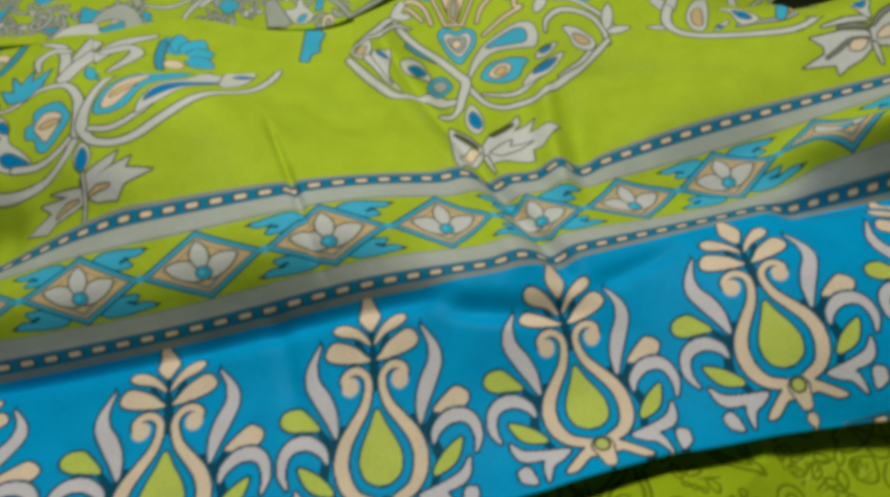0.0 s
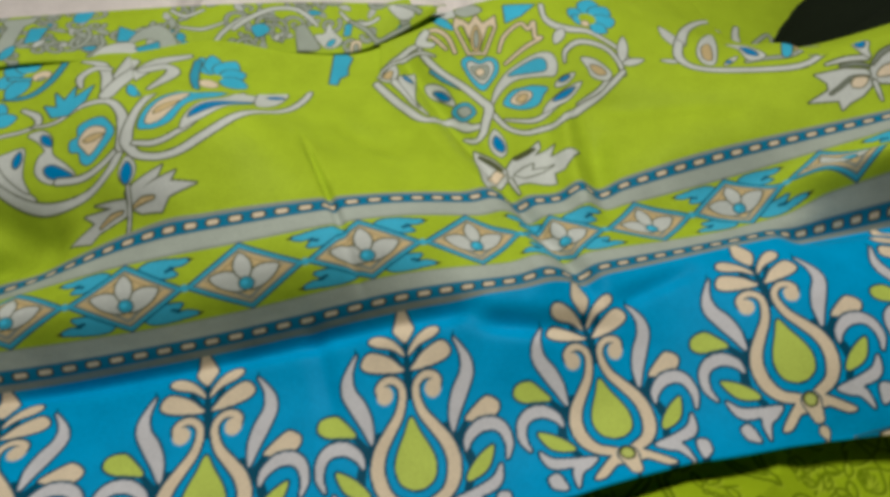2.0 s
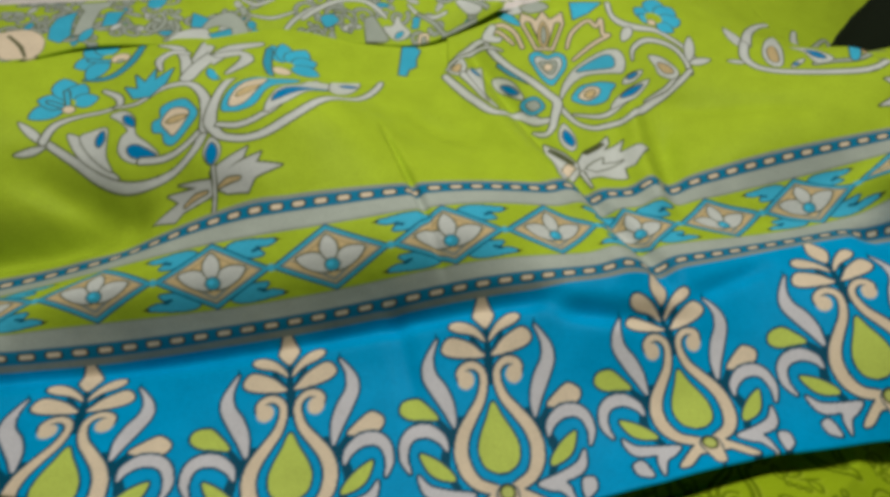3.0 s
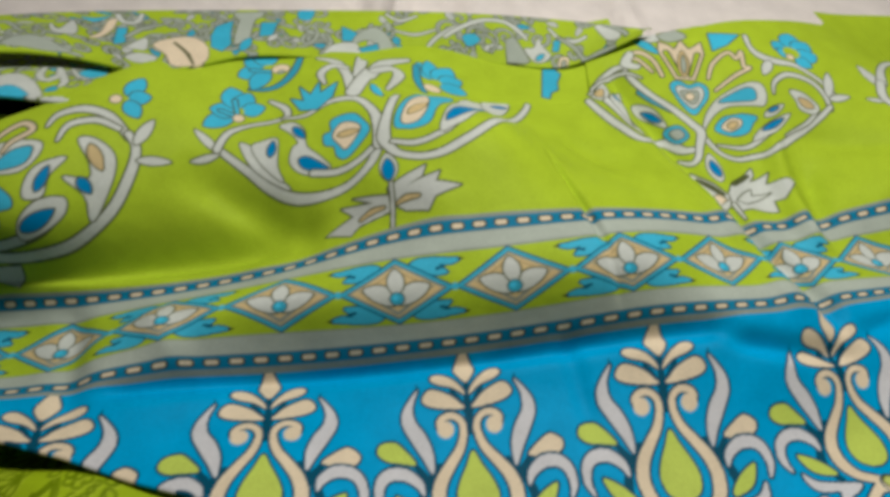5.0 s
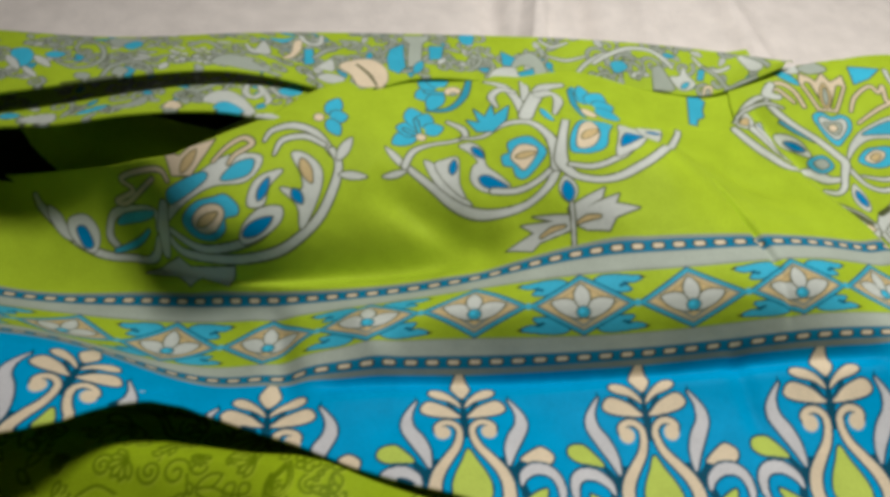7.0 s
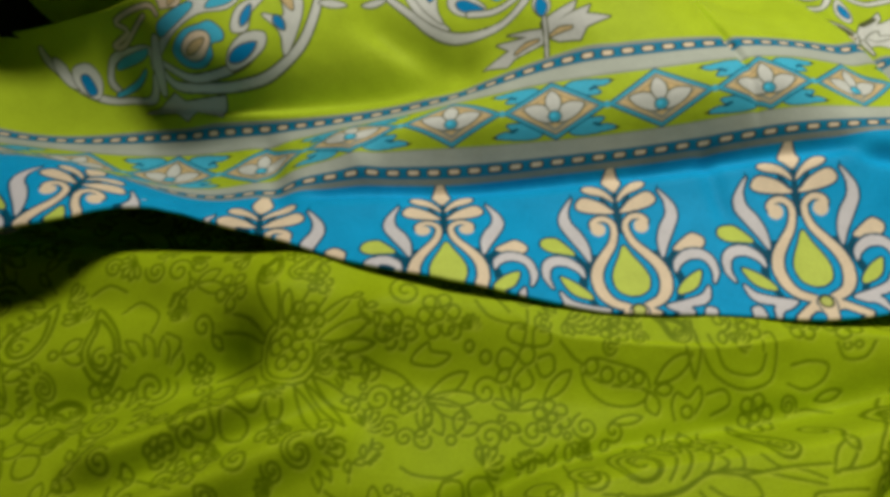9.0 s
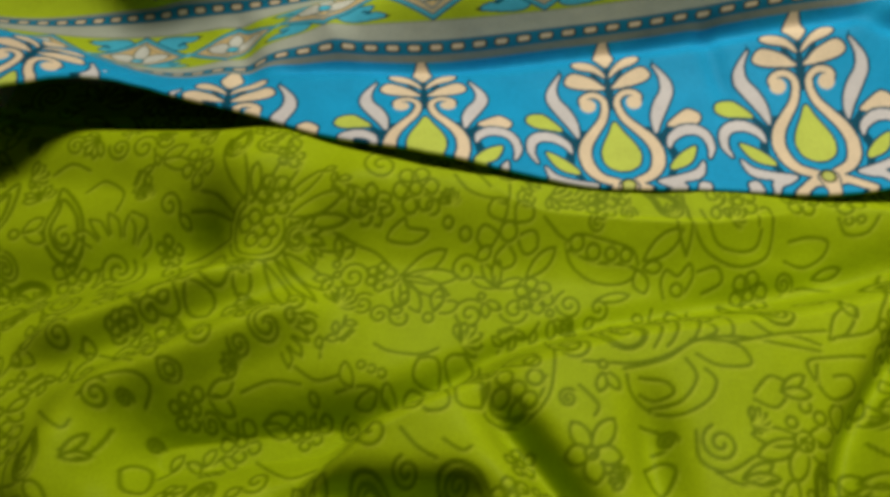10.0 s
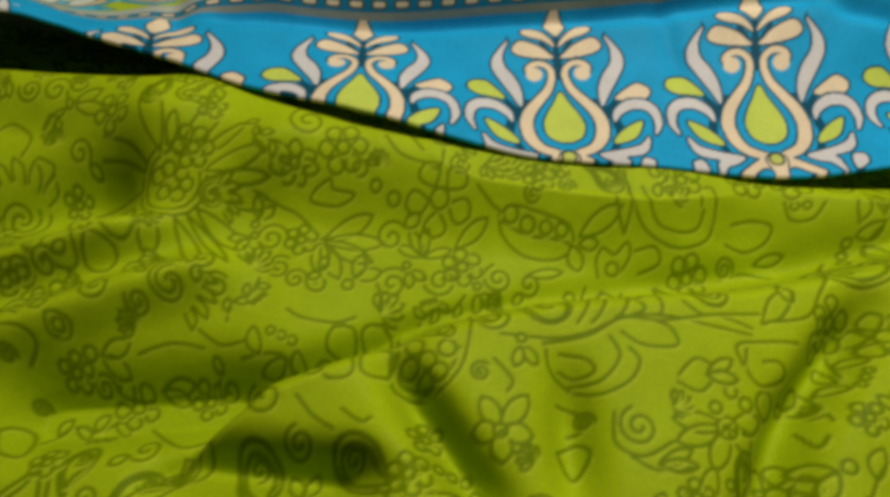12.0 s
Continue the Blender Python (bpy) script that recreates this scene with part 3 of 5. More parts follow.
    line(PALE, (0.6, 1.5, 1.5, 1.1), (-150.7, 114.8), (-146.7, 122.6), (-135.1, 123.7), (-125.2, 117.9))
    line(PALE, (2.2, 1.7, 1.7, 1.7, 1.8, 2.0, 2.0, 1.7, 1.5), (-217.3, 72.9), (-208.4, 65.5), (-185.0, 63.4), (-166.0, 63.7), (-148.2, 67.4), (-132.1, 78.6), (-122.0, 95.0), (-118.5, 107.1), (-121.3, 114.8))
    leaf(PALE, 2.7, (-119.0, 108.8), (-109.6, 122.9))
    leaf(PALE, 2.1, (-118.9, 100.9), (-103.7, 99.4))
    line(PALE, (1.6, 1.6, 1.6, 1.8, 0.8), (-212.6, 75.4), (-195.1, 68.0), (-176.1, 68.6), (-159.5, 73.5), (-149.1, 82.3))
    blob(PALE, (-213.9, 80.2), (-204.1, 96.1), (-187.4, 108.8), (-174.1, 116.7), (-158.4, 115.5), (-157.5, 108.7), (-164.8, 101.5), (-180.2, 100.6), (-196.1, 92.4))
    blob(TURQ * 0.9, (-176.5, 104.0), (-169.5, 112.0), (-161.0, 113.0), (-162.2, 106.2), (-168.7, 103.6))
    blob(TURQ, (-200.7, 81.8), (-191.2, 91.6), (-180.0, 94.6), (-174.0, 95.7), (-168.0, 90.0), (-168.3, 85.1), (-174.5, 83.4), (-175.6, 76.9), (-183.4, 72.0), (-195.0, 73.7))
    blob(CREAM, (-193.8, 81.8), (-186.6, 89.7), (-177.9, 90.6), (-174.9, 85.4), (-180.8, 76.9), (-189.1, 75.9))
    leaf(BEIGE, 2.4, (-190.6, 79.2), (-178.2, 86.6))
    blob(PALE, (-169.1, 71.7), (-165.6, 79.9), (-157.8, 87.1), (-148.0, 87.2), (-148.6, 80.3), (-155.9, 74.0), (-165.9, 69.9))
    leaf(DEEP, 3.2, (-167.2, 73.5), (-152.2, 82.5))
    blob(PALE, (-163.0, 89.2), (-161.1, 99.1), (-155.8, 104.4), (-146.4, 105.7), (-152.8, 98.2), (-155.9, 88.9))
    leaf(DEEP, 2.0, (-158.1, 91.4), (-153.2, 102.6))
    blob(PALE, (-142.1, 114.2), (-135.3, 113.5), (-128.0, 105.5), (-128.3, 95.5), (-135.1, 80.8), (-140.1, 75.2), (-140.3, 86.8), (-147.7, 96.6), (-138.0, 94.6), (-137.6, 102.4))
    leaf(DEEP, 2.2, (-141.9, 95.4), (-138.1, 87.7))
    leaf(BEIGE * 0.9, 2.5, (-137.3, 110.9), (-132.8, 97.5))
    line(PALE, (2.3, 1.9, 1.9, 1.9, 1.9, 2.1, 1.2), (-226.5, 69.2), (-239.4, 57.4), (-262.2, 57.2), (-283.3, 64.5), (-299.6, 75.3), (-311.8, 86.7), (-315.9, 94.3))
    blob(PALE, (-307.4, 87.4), (-300.1, 82.3), (-294.1, 73.6), (-282.5, 66.0), (-296.1, 69.3), (-306.5, 80.2))
    line(PALE, (2.7, 2.4, 2.2, 2.4, 2.2, 1.1), (-223.7, 74.4), (-223.4, 83.7), (-241.3, 84.9), (-261.4, 82.0), (-266.2, 70.1), (-257.6, 61.6))
    blob(TURQ * 0.9, (-260.1, 76.8), (-252.5, 82.2), (-225.7, 85.2), (-232.3, 80.1), (-253.4, 76.3))
    line(TURQ, (1.3, 2.0, 0.8), (-260.7, 60.8), (-249.3, 63.9), (-234.2, 73.6))
    blob(PALE, (-293.9, 80.0), (-282.2, 81.0), (-273.8, 71.2), (-275.1, 60.0), (-286.3, 65.0), (-293.7, 72.5))
    blob(DEEP, (-289.0, 73.6), (-283.6, 74.6), (-276.8, 64.4), (-282.1, 63.4))
    line(PALE, (3.1, 4.8, 2.8), (-214.5, 89.1), (-219.4, 75.8), (-223.3, 64.6))
    line(CREAM * 0.85, (1.3, 1.3, 1.3, 1.3, 1.3, 1.3, 1.1), (-221.2, 102.7), (-246.6, 88.9), (-257.1, 89.2), (-239.5, 95.7), (-248.0, 102.0), (-217.4, 108.5), (-209.3, 102.7))
    poly(CREAM * 0.85, (-206.0, 105.7), (-211.5, 118.5), (-201.7, 116.4), (-196.1, 122.0), (-182.9, 126.8), (-186.7, 118.3), (-193.5, 106.2))
    leaf(BEIGE * 0.8, 2.6, (-200.1, 107.5), (-192.5, 120.5))
    line(CREAM * 0.85, (0.8, 1.1, 1.3, 1.3, 1.1, 0.6), (-181.8, 113.9), (-175.0, 122.4), (-167.5, 126.7), (-162.5, 122.3), (-170.5, 116.9), (-173.4, 112.0))
    blob(TURQ * 0.9, (-210.5, 96.5), (-201.2, 102.3), (-187.3, 107.9), (-184.4, 104.7), (-193.5, 97.4), (-207.8, 90.3))
    leaf(TURQ, 4.7, (-121.6, 138.1), (-114.5, 153.7))
    leaf(TURQ, 4.9, (-121.2, 136.6), (-110.6, 138.6))
    leaf(TURQ, 4.1, (-121.8, 135.0), (-116.7, 123.8))
    dot(GREEN, 1.4, (-122.4, 136.5))
    dot(CREAM, 2.8, (-127.2, 136.5))
    # leaf below; the hollow's shadow is put into its duller pale
    poly(PALE * 0.8, (-239.6, 47.5), (-225.1, 58.4), (-213.5, 62.6), (-206.5, 58.1), (-176.5, 60.0), (-184.5, 38.3), (-200.5, 48.5), (-209.0, 39.1), (-216.8, 47.0))
    # bouquet whose bowl runs into the dark fold
    leaf(PALE, 4.4, (339.6, 122.3), (337.3, 147.3))
    leaf(PALE, 1.6, (333.9, 107.9), (322.5, 112.9))
    line(PALE, (3.3, 2.4, 1.9, 1.6, 1.4, 0.8), (341.9, 126.2), (355.7, 145.0), (377.2, 164.9), (395.2, 174.1), (401.7, 171.9), (396.4, 160.1))
    line(PALE, (2.6, 2.6, 1.8, 1.8, 2.0, 1.8, 1.7, 1.5, 1.3, 0.7), (341.8, 127.7), (334.7, 114.3), (336.2, 103.7), (343.5, 94.8), (354.3, 86.7), (367.2, 78.7), (380.9, 72.8), (391.4, 71.7), (403.1, 75.2), (412.1, 78.3))
    blob(PALE, (377.4, 145.0), (362.0, 133.7), (347.7, 115.1), (344.7, 102.0), (349.5, 97.1), (358.1, 109.7))
    blob(BEIGE * 0.9, (360.5, 124.2), (352.7, 118.2), (347.8, 106.7), (350.3, 101.9), (356.9, 114.4))
    leaf(PALE, 1.9, (353.6, 92.5), (364.5, 98.1))
    dot(DEEP, 1.5, (357.3, 94.8))
    line(GREY, (1.4, 1.6, 1.6, 1.2, 0.7), (365.8, 89.2), (374.4, 86.5), (385.8, 81.5), (397.7, 82.6), (405.9, 81.7))
    blob(PALE, (371.6, 121.2), (379.0, 116.4), (377.8, 101.5), (376.1, 88.4), (368.4, 88.6), (367.1, 94.1), (371.2, 109.1))
    blob(DEEP, (374.3, 110.5), (376.1, 103.7), (373.6, 91.7), (370.6, 97.7))
    blob(TURQ, (383.8, 84.7), (396.9, 102.8), (414.5, 116.5), (404.1, 95.7), (396.2, 93.3), (386.4, 81.4))
    blob(BEIGE, (395.7, 92.6), (402.3, 88.5), (391.8, 84.0))
    line(PALE, (1.7, 3.5, 2.3, 1.5), (390.3, 116.0), (405.3, 148.0), (415.7, 170.7), (421.9, 181.0))
    line(GREY, (1.2, 1.4, 1.2, 1.2, 0.7), (409.8, 143.3), (431.7, 165.5), (448.1, 173.2), (418.5, 108.5), (416.1, 93.9))
    line(PALE, (0.5, 1.2, 1.2), (398.7, 67.2), (409.4, 66.7), (420.4, 64.2))
    line(GREY * 0.7, (0.4, 0.8, 0.5), (405.3, 63.9), (413.0, 62.9), (419.2, 60.1))
    poly(PALE, (420.9, 54.8), (417.1, 58.6), (407.0, 61.8), (390.1, 63.2), (394.5, 56.8), (393.5, 52.8), (380.1, 48.5), (396.5, 45.9), (396.2, 40.0), (401.9, 43.3), (410.2, 45.7), (417.6, 50.2))
    poly(PALE, (418.8, 53.1), (419.8, 58.6), (426.0, 63.2), (434.7, 65.5), (444.0, 65.3), (449.5, 59.3), (447.3, 47.4), (434.9, 47.2), (422.3, 50.1))
    line(GREY * 0.7, (0.5, 0.9, 0.7, 0.3), (422.1, 60.5), (428.6, 64.3), (436.1, 65.7), (440.0, 65.3))
    line(GREY * 0.7, (0.3, 0.5, 0.5, 0.4), (393.7, 50.6), (400.2, 53.0), (408.4, 56.1), (416.7, 54.6))
    blob(CREAM, (421.9, 54.0), (426.1, 57.4), (433.8, 57.8), (436.1, 53.6), (429.0, 53.0))
    blob(CREAM, (406.6, 51.9), (409.6, 55.7), (416.5, 54.2), (412.1, 50.4))
    blob(PALE, (417.0, 75.4), (425.4, 72.4), (423.2, 68.3), (422.3, 63.8), (418.8, 67.8))
    dot(DEEP, 2.6, (420.9, 72.8))
    line(PALE, (1.2, 1.0, 0.5), (419.3, 51.1), (419.5, 46.5), (419.4, 41.2))
    # scrolls beside the fan
    line(PALE, (1.3, 1.5, 1.4, 0.8), (151.7, 149.3), (170.8, 168.6), (182.1, 170.5), (191.6, 167.9))
    line(PALE, (0.8, 0.9, 0.8, 0.4), (153.4, 151.8), (171.7, 166.2), (182.5, 164.8), (189.6, 157.4))
    blob(PALE, (181.2, 172.2), (189.2, 181.0), (192.1, 178.0), (188.2, 172.1), (192.8, 167.6), (189.0, 165.4))
    blob(PALE, (192.9, 190.0), (204.4, 196.7), (211.3, 190.7), (210.2, 183.0))
    blob(TURQ * 0.9, (195.5, 189.6), (204.1, 184.5), (207.0, 172.8), (200.5, 179.5))
    blob(GREY * 1.1, (212.4, 188.0), (224.4, 188.1), (228.1, 180.0), (216.4, 180.0))
    return sheet


def spiral(centre, radius, turns, start, way=1, n=40):
    t = np.linspace(0, 1, n)
    a = start + way * t * turns * 2 * math.pi
    r = radius * (1 - 0.86 * t)
    return np.stack([centre[0] + r * np.cos(a), centre[1] + r * np.sin(a)], -1)


def undergrowth(sheet, seed, count, width, height):
    """Thin grey tendrils and leaflets filling the ground between the larger forms."""
    rng = random.Random(seed)
    for k in range(count):
        c = (rng.uniform(0, width), rng.uniform(0.002, height))
        r = rng.uniform(0.004, 0.009)
        start, way = rng.uniform(0, 6.28), rng.choice((-1, 1))
        sheet.stroke(spiral(c, r, 1.2, start, way, 20), [0.0013, 0.0009, 0.0007], GREY * 0.95, INK, 0.0005)
        a = rng.uniform(0, 6.28)
        base = np.array((c[0] + r * math.cos(a), c[1] + r * math.sin(a)))
        tip = base + 0.009 * np.array((math.cos(a + 0.8), math.sin(a + 0.8)))
        sheet.shape(petal(base, tip, 0.0022, 0.5, 0.0008), rng.choice((PALE * 0.85, GREY, GREY, TURQ * 0.75)), INK, 0.0004)


def draw_far_vines():
    """The dense scrollwork of the far pleat: grey vines, pale leaves, turquoise flowers."""
    sheet = Print(0.0, -0.002, 0.64, 0.115, 0.0003, GREEN, False)
    undergrowth(sheet, 11, 330, 0.62, 0.09)
    line, blob, poly, leaf, dot = pens(sheet, INK * 1.2, 0.0006)
    blob(TURQ, (104.3, 44.6), (113.5, 46.6), (114.2, 32.7), (106.6, 22.5), (102.9, 29.0))
    leaf(PALE, 2.6, (100.9, 39.3), (103.4, 19.4))
    leaf(PALE, 3.0, (115.2, 35.1), (119.7, 18.7))
    leaf(PALE, 2.1, (106.5, 23.1), (110.4, 8.5))
    leaf(TURQ, 4.5, (120.8, 34.6), (131.9, 33.8))
    line(GREY, (0.8, 1.3, 1.3, 1.3, 1.3, 1.3, 1.0, 0.8, 0.6), (124.4, 25.6), (131.6, 14.6), (142.9, 16.1), (151.0, 27.6), (153.4, 46.5), (147.7, 55.0), (139.5, 42.0), (140.3, 32.0), (145.1, 38.8))
    blob(GREY, (159.5, 45.4), (166.3, 37.6), (175.6, 41.5), (180.3, 54.5), (164.7, 60.4))
    blob(TURQ * 0.9, (165.5, 41.7), (175.1, 50.7), (176.0, 41.8), (167.5, 33.2))
    line(GREY, (0.9, 1.5, 1.7, 1.3, 0.6), (141.5, -0.4), (149.9, 11.0), (160.7, 14.7), (167.1, 8.1), (167.4, -0.4))
    blob(TURQ * 0.8, (148.5, 2.4), (155.5, 9.5), (159.8, 3.7), (156.1, -0.4))
    blob(GREY, (147.4, 2.7), (153.4, 10.7), (156.5, 4.6), (151.9, -0.4))
    dot(PALE, 1.7, (192.0, 20.7))
    dot(PALE, 1.6, (187.9, 12.9))
    dot(PALE, 1.6, (184.5, 11.5))
    dot(PALE, 1.6, (184.1, 17.2))
    dot(PALE, 1.8, (187.4, 26.7))
    dot(PALE, 1.9, (191.9, 32.9))
    dot(PALE, 1.8, (193.8, 29.8))
    dot(PALE, 1.6, (202.8, 14.5))
    dot(PALE, 1.6, (198.3, 8.3))
    dot(PALE, 1.6, (195.6, 9.0))
    dot(PALE, 1.7, (196.6, 16.2))
    dot(PALE, 1.8, (200.7, 25.1))
    dot(PALE, 1.8, (204.8, 28.6))
    dot(PALE, 1.7, (205.6, 23.4))
    leaf(PALE, 2.3, (172.0, 1.5), (178.8, 9.9))
    blob(GREY * 1.1, (201.2, 7.6), (213.3, 19.6), (223.1, 18.4), (228.6, 9.5), (233.3, 4.2), (221.5, 1.1), (209.8, 3.9))
    line(GREY, (1.4, 1.9, 1.2), (199.5, 34.2), (211.2, 42.8), (214.7, 26.1))
    blob(PALE, (232.4, 41.7), (234.4, 32.5), (244.7, 49.9), (242.1, 30.0), (232.5, 26.9), (229.9, 31.0))
    blob(CREAM, (247.2, 26.6), (255.5, 37.1), (262.3, 55.3), (267.4, 59.0), (262.2, 43.1), (253.4, 29.5))
    blob(TURQ, (249.4, 57.0), (256.6, 57.4), (264.9, 63.7), (254.9, 51.0))
    poly(TURQ * 0.9, (265.3, 45.7), (270.4, 46.9), (265.2, 27.4), (258.5, 23.4))
    line(PALE, (1.4, 1.8, 1.8, 1.1), (269.0, 66.6), (270.1, 55.2), (277.2, 55.9), (281.6, 66.8))
    line(GREY, (1.1, 1.9, 1.3), (267.8, 35.0), (278.4, 45.8), (288.8, 48.2))
    blob(PALE, (265.4, 23.3), (277.6, 34.5), (274.9, 21.2), (267.7, 21.3))
    leaf(TURQ * 0.8, 0.0, (121.2, -0.4), (134.8, -0.4))
    leaf(GREY, 3.8, (131.1, 8.1), (134.8, -0.4))
    line(GREY, (0.3, 0.3, 0.3), (134.7, -0.4), (139.9, -0.4), (147.9, -0.4))
    blob(CREAM, (279.5, 25.3), (286.3, 30.0), (298.9, 28.1), (305.6, 20.9), (307.9, 11.0), (303.6, 0.9), (294.5, 0.3), (284.7, 4.2), (283.7, 15.6))
    line(INK, (0.3, 0.5, 0.3), (291.5, 24.7), (295.5, 11.9), (296.1, 1.6))
    blob(PALE, (261.4, 10.9), (269.8, 17.1), (278.0, 14.1), (276.3, 9.3), (266.2, 6.6))
    poly(TURQ * 0.9, (317.8, 31.1), (328.9, 35.8), (323.9, 21.4), (321.4, 10.7), (314.7, 5.9), (309.9, 11.9), (312.6, 22.5))
    poly(GREY * 1.15, (331.9, 48.4), (349.5, 50.3), (346.3, 42.3), (341.6, 37.9), (331.3, 9.3), (322.8, 10.4), (333.0, 37.4), (331.2, 41.2))
    leaf(TURQ * 0.9, 2.7, (325.1, 3.3), (334.1, 15.3))
    poly(TURQ * 0.9, (344.2, 33.4), (353.6, 34.8), (346.8, 18.4), (339.2, 16.6))
    leaf(PALE, 1.7, (343.0, 12.3), (350.1, 19.8))
    blob(TURQ * 0.9, (370.0, 53.0), (379.2, 52.6), (373.6, 39.6), (367.5, 41.1))
    line(GREY, (0.9, 1.1, 1.1, 1.1, 1.1, 0.9, 0.6), (366.4, 26.3), (372.6, 31.8), (373.6, 21.8), (366.8, 12.0), (362.3, 13.0), (365.6, 20.1), (368.7, 20.4))
    line(GREY, (0.7, 1.1, 0.7), (379.3, 22.0), (379.2, 13.3), (369.8, 1.9))
    poly(TURQ * 0.9, (390.9, 28.5), (399.1, 20.7), (393.1, 13.9), (387.2, 15.0))
    blob(GREY * 1.1, (392.1, 11.0), (399.6, 20.6), (410.9, 24.6), (418.4, 17.4), (420.4, 5.9), (416.7, -0.2), (409.2, 0.1), (409.5, 10.9), (402.2, 14.4))
    blob(PALE, (371.2, -0.3), (377.3, 9.1), (386.6, 12.8), (395.9, 11.3), (394.5, -0.3), (383.5, -0.3))
    poly(TURQ * 0.8, (395.9, 7.7), (410.0, 11.2), (409.0, 0.9), (400.0, -0.3))
    dot(TURQ * 0.8, 2.7, (423.6, 12.6))
    dot(TURQ * 0.8, 2.2, (424.8, 7.3))
    dot(TURQ * 0.8, 1.8, (422.7, 3.0))
    line(PALE, (0.8, 1.3, 0.8), (421.7, 35.0), (429.1, 27.7), (440.3, 30.8))
    line(PALE, (0.6, 0.9, 0.6), (424.0, 20.0), (437.0, 16.1), (451.0, 19.3))
    line(PALE, (0.9, 1.2, 1.3, 1.3), (439.9, 2.8), (449.8, 13.1), (463.5, 21.8), (476.6, 26.3))
    line(GREY, (0.7, 0.8, 0.8, 0.6), (453.9, 1.7), (456.0, 5.4), (464.5, 7.9), (469.5, 1.1))
    poly(TURQ * 0.85, (468.5, 15.7), (475.4, 18.5), (474.3, 9.2), (468.4, 8.6))
    line(PALE, (1.3, 1.5, 1.5, 1.6, 1.6, 0.9), (456.4, 14.8), (467.7, 22.5), (481.3, 30.0), (493.9, 31.1), (501.6, 25.5), (506.9, 17.8))
    line(GREY, (0.5, 0.8, 0.8, 0.5), (476.1, 20.4), (486.0, 20.5), (488.3, 13.3), (484.1, 5.4))
    blob(TURQ * 0.9, (467.7, 15.9), (474.4, 17.4), (477.8, 13.1), (470.9, 8.6), (467.8, 11.4))
    leaf(PALE, 1.3, (480.3, 6.3), (483.1, 10.8))
    poly(GREY, (493.7, 15.8), (499.3, 18.7), (507.6, 2.3), (504.7, 0.6), (493.1, 0.2))
    blob(PALE, (504.8, 10.4), (511.0, 11.9), (514.5, 19.3), (516.5, 13.1), (521.4, 6.8), (516.5, 2.4), (510.0, 2.6))
    leaf(TURQ * 0.9, 1.6, (511.7, 3.4), (517.2, 7.7))
    poly(TURQ * 0.85, (524.3, 17.1), (528.8, 16.7), (526.7, 9.1), (522.8, 9.3))
    line(PALE, (0.7, 1.2, 1.3, 1.2), (522.1, 28.0), (527.5, 18.8), (537.8, 13.6), (545.1, 14.0))
    line(GREY, (0.8, 1.1, 1.2, 1.2, 0.8), (527.5, 18.8), (537.5, 9.4), (544.8, -0.2), (554.9, -0.1), (566.9, -0.1))
    line(CREAM, (0.7, 0.9, 0.9, 0.5), (527.1, -0.1), (528.1, 3.8), (532.2, 3.2), (532.3, -0.2))
    blob(PALE, (551.8, 20.5), (562.1, 17.6), (569.8, 4.2), (559.9, 6.3))
    line(GREY, (1.0, 1.3, 1.0), (557.3, 20.5), (565.8, 12.6), (573.8, 3.8))
    return sheet


def draw_middle_vines():
    """The scrollwork of the narrow pleat: an arch, curls and small leaves."""
    sheet = Print(0.0, -0.002, 0.36, 0.10, 0.0003, GREEN, False)
    undergrowth(sheet, 4, 110, 0.31, 0.07)
    line, blob, poly, leaf, dot = pens(sheet, INK * 1.2, 0.0006)
    leaf(TURQ, 3.3, (88.5, 9.2), (101.3, 9.1))
    blob(PALE, (102.3, 4.7), (108.8, 9.3), (120.9, 10.1), (122.8, 0.7), (110.6, 0.7))
    leaf(TURQ, 2.8, (133.6, 7.7), (149.6, 12.4))
    blob(GREY, (151.5, 12.0), (159.7, 13.3), (167.5, 22.2), (169.1, 10.5), (159.0, 6.5))
    blob(CREAM, (180.2, 4.1), (182.7, 13.2), (188.9, 6.8), (188.6, 1.2))
    blob(PALE, (199.5, 10.9), (201.1, 24.2), (208.9, 29.7), (219.0, 20.1), (227.7, 2.7), (221.6, 0.0), (213.5, 6.5))
    blob(TURQ, (206.4, 1.4), (208.1, 10.9), (214.1, 10.7), (221.9, 1.1), (213.6, -0.4))
    line(GREY, (1.7, 2.6, 1.7), (187.9, 29.8), (195.3, 29.6), (203.3, 43.6))
    line(PALE, (1.2, 1.9, 1.9, 1.7, 1.2, 1.9, 0.8), (218.7, 41.9), (218.9, 30.0), (223.6, 22.9), (227.7, 31.3), (225.1, 43.2), (232.3, 24.0), (231.8, 16.7))
    line(GREY, (1.1, 1.5, 1.5, 0.9), (207.5, 30.6), (211.0, 50.9), (219.7, 55.1), (229.2, 44.3))
    blob(TURQ, (235.5, 34.0), (240.9, 43.4), (247.8, 44.3), (250.4, 30.3), (240.9, 28.3))
    line(PALE, (0.8, 1.1, 0.6), (231.8, 41.9), (236.7, 31.4), (242.6, 27.1))
    blob(CREAM, (241.8, 3.7), (247.9, 10.7), (248.0, 24.0), (253.7, 18.0), (252.7, 6.8), (246.2, 1.5))
    leaf(PALE, 2.7, (227.7, 0.2), (242.3, 1.0))
    line(GREY, (1.3, 1.5, 1.5, 0.9), (254.5, 27.3), (257.8, 9.7), (266.6, 11.1), (260.8, 21.1))
    return sheet


FIELD = lin(157, 181, 26)
LINE = lin(106, 128, 8)
LIGHT = lin(174, 193, 46)


